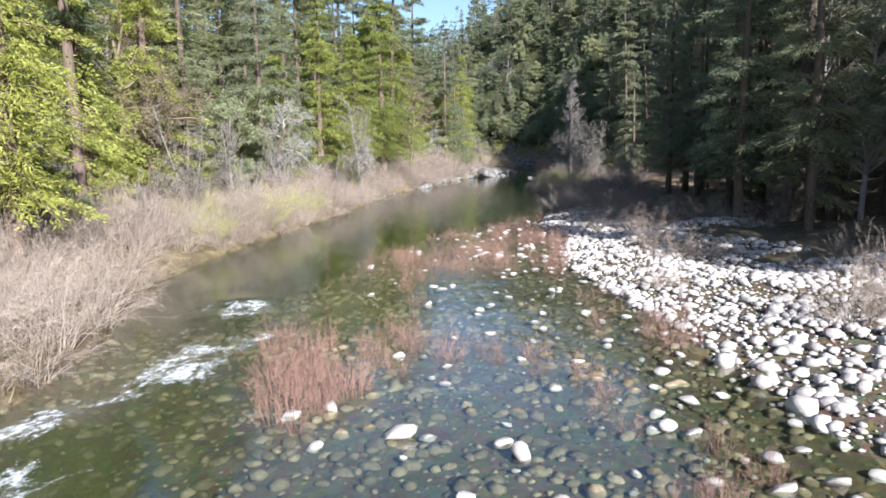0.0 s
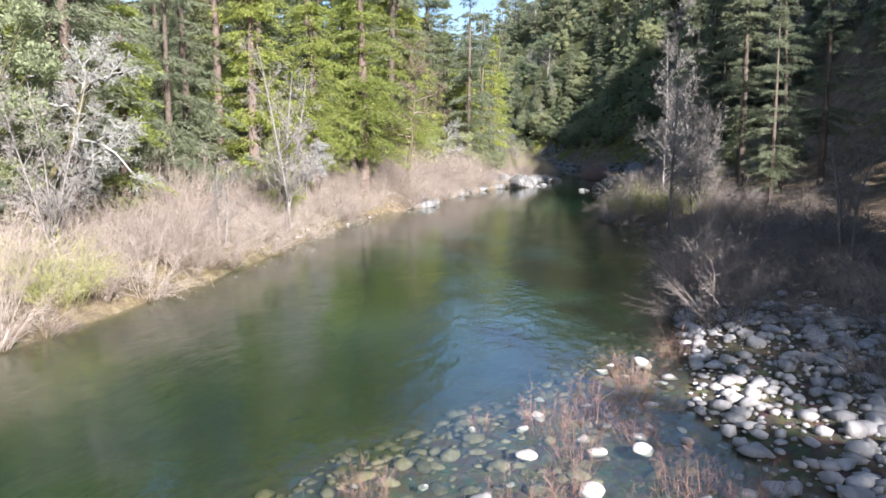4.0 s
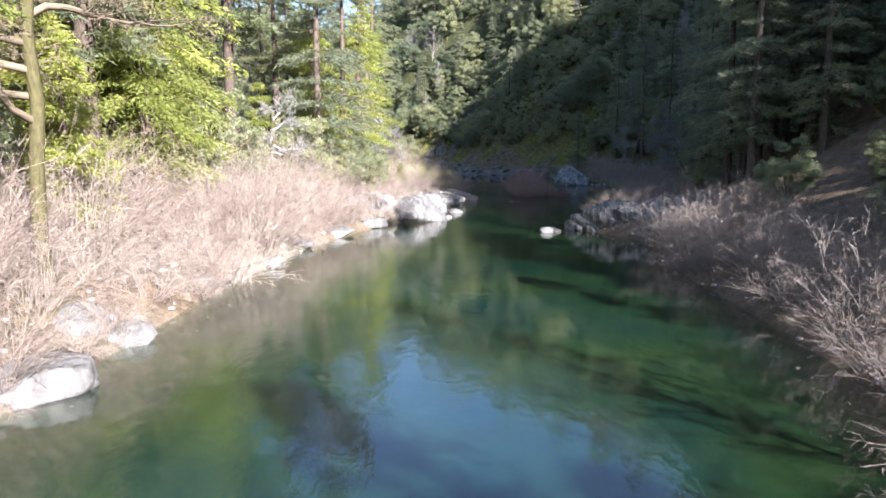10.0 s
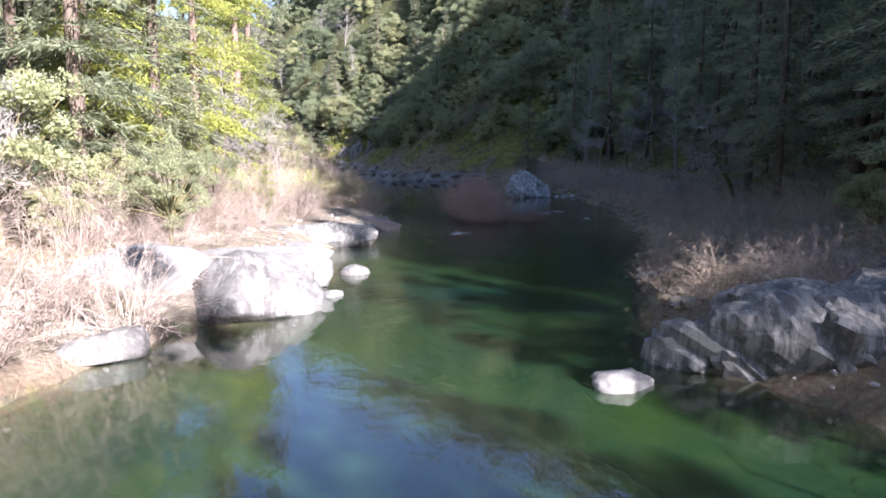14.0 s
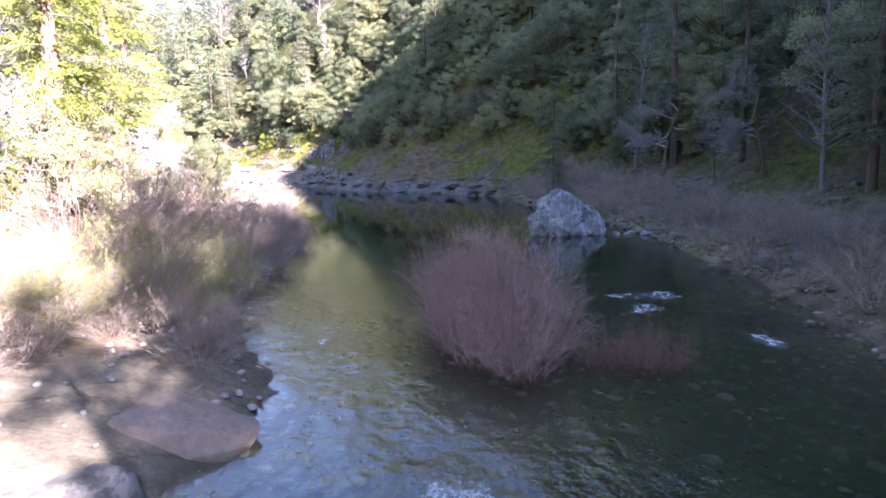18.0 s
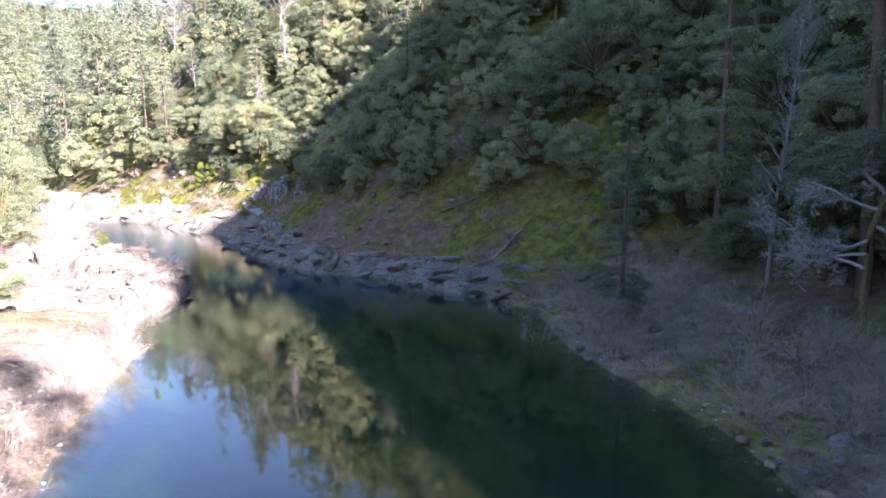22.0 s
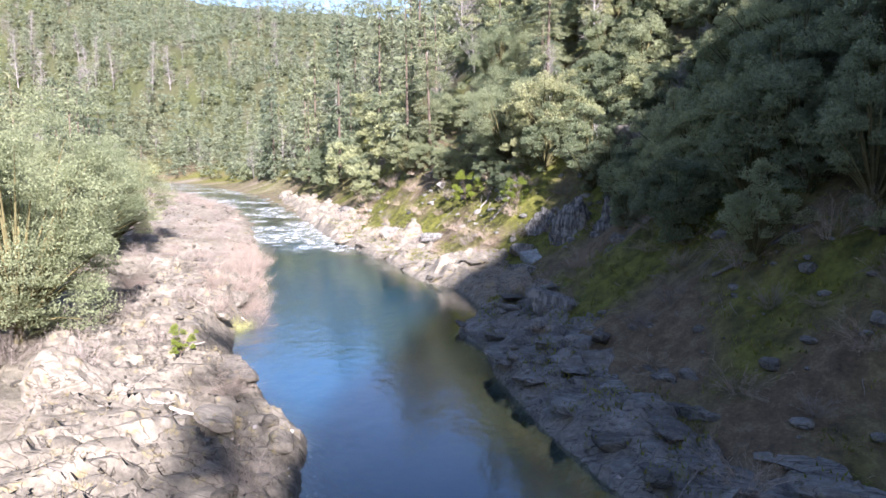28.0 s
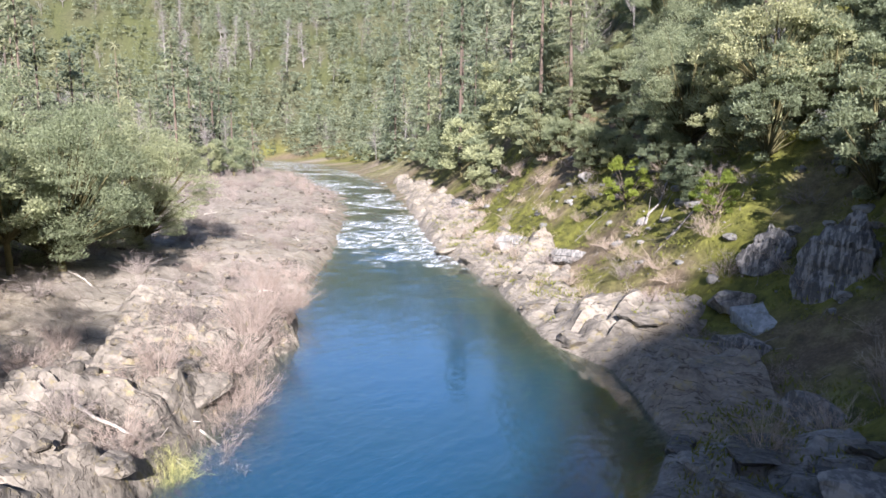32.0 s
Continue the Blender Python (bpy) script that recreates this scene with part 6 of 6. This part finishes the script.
for x, y, s, k in ((-12.5, 174.5, 1.3, green_willow), (-14.5, 177.0, 1.3, green_willow), (-10.6, 176.5, 1.1, green_willow), (-8.5, 183.0, 1.2, green_willow), (-16.0, 172.5, 1.1, green_willow), (-8.0, 177.0, 1.1, willow), (-7.6, 179.5, 1.0, grey_willow),
    (-13.0, 46.0, 1.0, green_willow), (-14.2, 51.0, 1.1, green_willow), (-13.4, 56.0, 1.0, green_willow), (-15.6, 42.0, 1.1, green_willow), (-12.8, 38.5, 0.8, green_willow),
    (-7.0, 178.4, 1.0, green_willow), (-6.6, 183.5, 0.95, green_willow), (-8.8, 180.8, 1.15, green_willow), (-9.4, 176.2, 1.05, green_willow), (-10.8, 184.5, 1.1, green_willow), (-8.2, 187.5, 1.0, green_willow), (-5.0, 175.4, 0.7, grey_willow),
    (14.3, 36.8, 0.9, grey_willow), (15.6, 37.6, 0.8, willow), (12.3, 28.2, 0.55, grey_willow), (16.8, 21.8, 0.9, grey_willow), (18.6, 23.4, 0.8, willow), (21.4, 34.4, 0.9, grey_willow), (17.5, 16.0, 0.7, willow), (13.0, 38.6, 0.7, willow),
    (13.5, 46.0, 0.9, shade_shrub), (15.5, 48.0, 1.0, shade_shrub), (12.5, 50.0, 0.9, shade_shrub), (17.5, 46.5, 1.0, shade_shrub), (14.5, 52.0, 1.0, shade_shrub), (18.5, 50.5, 1.1, shade_shrub), (11.0, 54.0, 0.9, shade_shrub), (16.5, 54.5, 1.0, shade_shrub), (13.0, 57.0, 1.0, shade_shrub), (20.0, 44.0, 1.0, shade_shrub), (10.5, 47.5, 0.7, shade_shrub), (22.5, 47.5, 1.0, shade_shrub),
    (8.0, 139.8, 0.6, shade_shrub), (10.0, 140.5, 0.7, shade_shrub), (12.0, 139.0, 0.7, shade_shrub), (10.6, 129.5, 0.9, shade_shrub), (9.6, 127.0, 0.9, shade_shrub), (12.2, 131.5, 0.8, shade_shrub), (8.8, 124.0, 0.9, shade_shrub), (13.5, 135.0, 0.8, shade_shrub),
    (9.4, 131.8, 0.5, shade_shrub), (10.2, 130.2, 0.55, shade_shrub), (11.0, 132.6, 0.6, shade_shrub), (8.8, 129.8, 0.45, shade_shrub), (11.8, 126.4, 0.6, shade_shrub), (10.0, 133.8, 0.4, red_willow), (9.2, 130.6, 0.8, red_willow), (10.8, 128.4, 0.8, red_willow),
    (12.6, 242.0, 0.9, grey_willow), (-32.2, 274.3, 0.62, willow), (-31.6, 275.6, 0.5, green_willow), (8.2, 90.5, 1.1, green_willow), (6.6, 92.5, 1.0, green_willow), (10.2, 88.5, 1.0, green_willow)):
    k.plant(x, y, s, x * 63, int(abs(y)))
rng = rng_of(139)
for i in range(16):
    willow.plant(-31.5 - i * 0.75 + rng.normal() * 1.2, 275.5 + i * 1.15 + rng.normal() * 0.8, rng.uniform(0.7, 1.05), rng.uniform(0, 360), i, label="pale leafless willow shrub on the rock shelf")
# tall leafless willows on the sunny bank
rng = rng_of(143)
for i in range(30):
    y = 104 + i * 1.35 + rng.normal()
    (willow if i % 3 else grey_willow).plant(np.interp(y, LEFT[:, 1], LEFT[:, 0]) - rng.uniform(2.5, 8.5), y, rng.uniform(1.25, 1.85), rng.uniform(0, 360), i, label="tall leafless pale willow on the sunny bank")
# tall leafless willows behind the shaded left shore
rng = rng_of(140)
for i in range(16):
    willow.plant(-9.5 - rng.uniform(0, 9), 178 + i * 1.8 + rng.uniform(-1, 1), rng.uniform(1.6, 2.2), rng.uniform(0, 360), i, label="tall leafless pinkish-brown willow behind the shore")
for i in range(7):
    alder.plant(-11 - rng.uniform(0, 9), 177 + i * 4.2, rng.uniform(0.75, 1.1), rng.uniform(0, 360), 2)
# the willow island in midstream
rng = rng_of(88)
for i in range(28):
    a, r = i * 2.4, math.sqrt((i + 0.5) / 28)
    island_willow.plant(3.8 + math.cos(a) * r * 1.75 + rng.normal() * 0.15, 179.6 + math.sin(a) * r * 6.0, rng.uniform(0.92, 1.1) * (1.08 - 0.25 * r * r), rng.uniform(0, 360), 0 if r < 0.7 or math.sin(a) > 0.5 else 1, z=-0.1)
for i in range(16):
    red_willow.plant(6.4 + rng.uniform(-0.8, 2.2), 175.8 + rng.uniform(-1.4, 1.6), rng.uniform(0.8, 1.4), rng.uniform(0, 360), int(rng.integers(0, 3)), z=-0.1)

# ---- the stony shallows and gravel bar ----
places, rng = scatter(91, 2400, -3, 12, 4, 58, lambda x, y, z, dl, dr, wet: wet & inside(BANKS, x, y) & (fuzz(x, y, 6, 3, 12) > -0.25))
for x, y, z, d in thin(places, 0.85)[:150]:
    red_willow.plant(x, y, rng.uniform(0.6, 1.15), rng.uniform(0, 360), int(rng.integers(0, 3)), z=min(z, -0.05))
for x, y, s in ((1.5, 15.6, 1.3), (1.9, 16.6, 1.3), (2.4, 15.0, 1.2), (1.2, 17.4, 1.2), (2.0, 14.2, 1.2), (2.9, 16.0, 1.1)):
    red_willow.plant(x, y, s, x * 90, 2)

STONES = [cobble(500 + i, 2) for i in range(8)]
SMALL = [cobble(520 + i, 2 if i < 2 else 1) for i in range(8)]
stone_meshes = [mesh_of("river_stone", v, f, [COBBLE], None, True) for v, f in STONES]


def stone(x, y, z, s, rng, label="rounded pale river stone on the gravel bar", flat=0.6):
    ob = new("river_stone", stone_meshes[int(rng.integers(0, 8))])
    ob.matrix_basis = pose(x, y, z + s * flat * 0.35, rng.normal() * 12, rng.normal() * 12, rng.uniform(0, 360)) @ Matrix.Diagonal((s, s * rng.uniform(0.65, 0.95), s * flat, 1))
    return tagged(ob, label, "stone", "river stones")


rng = rng_of(92)
for x, y, z, s in ((7.5, 12.7, 0.0, 0.36), (10.4, 14.3, 0.05, 0.30), (4.9, 13.3, 0.0, 0.42), (3.0, 14.6, 0.0, 0.28), (9.35, 41.6, 0.0, 0.66), (6.5, 40.6, 0.0, 0.30), (0.1, 38.2, 0.0, 0.30), (3.5, 39.2, 0.0, 0.30), (6.1, 50.3, 0.0, 0.2), (4.3, 44.8, 0.0, 0.22), (7.8, 27.9, 0.05, 0.3)):
    stone(x, y, z, s, rng, "large pale boulder at the edge of the shallows" if s > 0.5 else "pale rounded stone rising from the shallows", 0.44)


def bar_keep(x, y, z, dl, dr, wet):
    return ~wet & (dr < dl) & (dr < np.interp(y, [30, 44, 60], [15, 8.5, 5]) + 2.5 * np.sin(y) + 2 * fuzz(x, y, 4, 2, 19)) & (y < 62)


places, rng = scatter(93, 3000, 4, 34, 2, 62, bar_keep)
for x, y, z, d in thin(places, 0.75)[:100]:
    stone(x, y, z, rng.uniform(0.20, 0.42), rng)
places, rng = scatter(94, 4000, -2, 14, 4, 56, lambda x, y, z, dl, dr, wet: wet & inside(BANKS, x, y) & (dr < 12 * rng_of(7).uniform(0, 1, len(x)) ** 1.6))
shallow = thin(places, 0.5)[:330]
for x, y, z, d in shallow[:180]:
    stone(x, y, -0.06, rng.uniform(0.12, 0.34), rng, "pale rounded stone rising from the shallows", 0.36)


def stone_field(name, label, places, mat, lo, hi, seed, lift=0.0, flat=0.6):
    rng = rng_of(seed)
    v, f, n = [], [], 0
    for x, y, z, _ in places:
        pv, pf = SMALL[int(rng.integers(0, 8))]
        s, a = lo + (hi - lo) * rng.uniform(0, 1) ** 2.6, rng.uniform(0, 2 * np.pi)
        w = pv * [s, s * rng.uniform(0.65, 1), s * flat]
        c, q = math.cos(a), math.sin(a)
        v.append(np.stack([w[:, 0] * c - w[:, 1] * q + x, w[:, 0] * q + w[:, 1] * c + y, w[:, 2] + z + s * flat * 0.3 + lift], -1))
        f.append(pf + n)
        n += len(pv)
    tagged(new(name, mesh_of(name, np.concatenate(v), np.concatenate(f), [mat], None, True)), label, "stones", kind="stuff")


stone_field("shoal_stones", "small pale stones rising from the shallows", [(x, y, -0.08, d) for x, y, z, d in shallow[180:]], COBBLE, 0.12, 0.32, 116, 0.02, 0.42)
places, rng = scatter(95, 75000, 4, 36, 0, 62, bar_keep)
stone_field("gravel_cobbles", "packed pale cobbles covering the gravel bar", thin(places, 0.19)[:13500], COBBLE, 0.07, 0.42, 96, 0, 0.5)
places, rng = scatter(97, 34000, -6, 16, 0, 62, lambda x, y, z, dl, dr, wet: wet & (z > -0.85))
stone_field("bed_stones", "brown and grey stones lying under the clear shallow water", thin(places, 0.2)[:13000], BED_STONE, 0.08, 0.36, 98, -0.02, 0.45)
places, rng = scatter(120, 9000, -8, 18, 158, 194, lambda x, y, z, dl, dr, wet: wet & (z > -0.75))
stone_field("riffle_stones", "brown and grey stones on the bed of the riffle beside the island", thin(places, 0.3)[:2600], BED_STONE, 0.08, 0.32, 119, -0.02, 0.45)
places, rng = scatter(99, 16000, -20, 20, 62, 262, lambda x, y, z, dl, dr, wet: wet & (np.minimum(dl, dr) < 0.7) | (~wet & (np.minimum(dl, dr) < 0.8)) | (~wet & (dl < 4.5) & (y > 78)))
stone_field("shore_pebbles", "small stones strewn along the waterline", thin(places, 0.42)[:3000], COBBLE, 0.07, 0.24, 100)


places, rng = scatter(118, 9000, 4, 22, 142, 246, lambda x, y, z, dl, dr, wet: (dr < dl) & (dr < np.where(wet, 0.9, 1.6)))
stone_field("bank_stones", "grey and brown stones along the shaded waterline", thin(places, 0.4)[:1500], BED_STONE, 0.09, 0.5, 117, 0.04, 0.5)


# ---- grass, driftwood and logs ----
def blades(name, label, places, mat, height, seed, per=14, patch=0.3):
    rng = rng_of(seed)
    per = per * 2
    c = np.repeat(np.array([(p[0], p[1], on_rock(*p[:3])) for p in places]), per, 0)
    n = len(c)
    c[:, :2] += rng.normal(size=(n, 2)) * patch
    wide = 0.16 if height < 0.25 else 0.02
    pile = Pile().add(*flakes(c - [0, 0, 0.05], np.tile([0, 0, 1.0], (n, 1)), height * rng.uniform(0.4, 1.2, n), wide, 0.5, rng, True))
    tagged(new(name, pile.mesh(name, [mat])), label, "grass", kind="stuff")


places, rng = scatter(101, 9000, -30, 0, 0, 236, lambda x, y, z, dl, dr, wet: ~wet & (dl < dr) & (dl < 12) & (dl > 0.15) & (fuzz(x, y, 5, 3, 20) > np.where(y < 75, 0.25, -0.1)))
blades("bank_grass", "dry tan grass and low growth along the sunny bank", places[:3400], GRASS, 0.5, 102)
places, rng = scatter(103, 5000, 0, 36, 52, 236, lambda x, y, z, dl, dr, wet: ~wet & (dr < dl) & (dr < 14) & (dr > 0.2))
blades("shade_grass", "dry grass and litter along the shaded bank", places[:2000], GRASS, 0.4, 104)
places, rng = scatter(105, 5000, -80, -12, 236, 345, lambda x, y, z, dl, dr, wet: ~wet & (dl < dr) & (dl < 40) & (dl > 1) & (fuzz(x, y, 5, 3, 21) > 0.0))
blades("shelf_grass", "dry grass in the cracks of the rocky shelf", places[:1600], GRASS, 0.35, 106)


def bits(name, label, category, places, mat, lo, hi, seed, kind="stone", flat=0.6):
    """Many small loose pieces lying on the ground, joined."""
    rng = rng_of(seed)
    pile = Pile()
    shapes = [crag(900 + i, (1, 1, 1), 2, 9, 0.05) for i in range(6)]
    for x, y, z, _ in places:
        z = on_rock(x, y, z)
        s = lo + (hi - lo) * rng.uniform() ** 2.2
        a = rng.uniform(0, 2 * np.pi)
        c, q = math.cos(a), math.sin(a)
        if kind == "stone":
            pv, pf = shapes[int(rng.integers(0, 6))]
            w = pv * [s, s * rng.uniform(0.5, 0.9), s * flat * rng.uniform(0.6, 1.1)]
            pile.add(np.stack([w[:, 0] * c - w[:, 1] * q + x, w[:, 0] * q + w[:, 1] * c + y, w[:, 2] + z + s * 0.12], -1), pf)
        else:
            t = np.linspace(-0.5, 0.5, 4)[:, None]
            rise = ground(x + c * s * 0.5, y + q * s * 0.5) - ground(x - c * s * 0.5, y - q * s * 0.5)
            pts = np.array([x, y, z + 0.06]) + t * [c * s, q * s, rise + rng.normal() * 0.1 * s] + rng.normal(size=(4, 3)) * 0.03 * s
            pile.add(*tube(pts, np.linspace(1, 0.35, 4) * (0.012 + 0.010 * s), 4))
            for _ in range(3):
                k = rng.integers(0, 3)
                pile.add(*tube([pts[k], pts[k] + rng.normal(size=3) * [0.2, 0.2, 0.1] * s], [0.012, 0.004], 3))
    tagged(new(name, pile.mesh(name, [mat])), label, category, kind="stuff")


places, rng = scatter(121, 7200, -60, 36, 142, 340, lambda x, y, z, dl, dr, wet: ~wet & (dr < dl) & (dr < 17) & (dr > np.where(y > 282, 7.5, 0.3)) & (fuzz(x, y, 6, 3, 51) > -0.1))
bits("slope_stones", "angular grey stones lying in moss and litter on the shaded slope", "stones", places[:2600], GREY_ROCK, 0.08, 0.6, 122)
places, rng = scatter(123, 3600, -110, -8, 238, 372, lambda x, y, z, dl, dr, wet: ~wet & (dl < dr) & (dl < 34) & (dl > 0.4))
bits("shelf_stones", "broken tan stones strewn over the rocky shelf", "stones", places[:1100], SHELF_ROCK, 0.10, 0.50, 124)
places, rng = scatter(125, 2600, -60, 36, 145, 335, lambda x, y, z, dl, dr, wet: ~wet & (dr < dl) & (dr < 18) & (dr > 0.5))
bits("fallen_twigs", "dead grey branches lying on the shaded slope", "branches", places[:900], DEAD_BARK, 0.5, 3.0, 126, "twig")
places, rng = scatter(127, 2000, -90, -8, 238, 340, lambda x, y, z, dl, dr, wet: ~wet & (dl < dr) & (dl < 22) & (dl > 0.6))
bits("drift_twigs", "weathered sticks and driftwood strewn over the shelf", "driftwood", places[:260], DEAD_BARK, 0.5, 2.6, 128, "twig")
places, rng = scatter(129, 1600, -26, 0, 72, 236, lambda x, y, z, dl, dr, wet: ~wet & (dl < dr) & (dl < 9) & (dl > 0.3))
bits("bank_twigs", "dead sticks lying on the sandy bank", "branches", places[:260], DEAD_BARK, 0.4, 2.0, 130, "twig")
places, rng = scatter(131, 20000, -60, 38, 142, 350, lambda x, y, z, dl, dr, wet: ~wet & (dr < dl) & (dr < 24) & (dr > 1.0) & (fuzz(x, y, 6, 4, 6) > -0.3))
blades("moss_clumps", "yellow-green moss and low plants covering the shaded slope", places[:9500], MOSS, 0.24, 132, 14, 0.45)


def log(x, y, length, turn, r, label="bleached driftwood log lying on the bank", pitch=0.0, mat=DRIFTWOOD, seed=0):
    rng = rng_of(seed + int(abs(x * 10 + y)))
    t = np.linspace(-0.5, 0.5, 7)
    pts = np.stack([t * length, rng.normal(size=7) * 0.02 * length, rng.normal(size=7) * 0.008 * length], -1)
    pile = Pile().add(*tube(pts, r * (1 - 0.5 * (t + 0.5)) * rng.uniform(0.9, 1.1, 7), 7))
    for _ in range(3):
        i = rng.integers(1, 6)
        pile.add(*tube([pts[i], pts[i] + rng.normal(size=3) * 0.12 * length], [r * 0.4, r * 0.1], 4))
    ob = new("log", pile.mesh("log", [mat], True))
    a = radians(turn)
    z0 = ground(x - math.cos(a) * length * 0.4, y - math.sin(a) * length * 0.4)
    z1 = ground(x + math.cos(a) * length * 0.4, y + math.sin(a) * length * 0.4)
    ob.matrix_basis = pose(x, y, (z0 + z1) / 2 + r * 0.9, 0, -math.degrees(math.atan2(z1 - z0, length * 0.8)), turn)
    return tagged(ob, label, "log", "logs")


rng = rng_of(107)
places, rng = scatter(108, 300, -90, -16, 245, 350, lambda x, y, z, dl, dr, wet: ~wet & (dl < dr) & (dl < 30) & (dl > 1.5))
for x, y, z, d in thin(places, 3)[:30]:
    log(x, y, rng.uniform(1.2, 3.6), rng.uniform(0, 180), rng.uniform(0.04, 0.11))
for x, y, n, a, r in ((-34.5, 277.5, 5.0, 40, 0.08), (-33.2, 275.3, 4.5, 50, 0.07), (-148, 369.5, 9, 130, 0.35), (-21.5, 257.5, 3.2, 20, 0.09)):
    log(x, y, n, a, r)
places, rng = scatter(109, 300, -30, 40, 240, 330, lambda x, y, z, dl, dr, wet: ~wet & (dr < dl) & (dr < 20) & (dr > 3))
for x, y, z, d in thin(places, 5)[:16]:
    log(x, y, rng.uniform(2.5, 6), rng.uniform(-40, 80), rng.uniform(0.06, 0.14), "fallen grey tree trunk on the mossy slope", mat=DEAD_BARK)
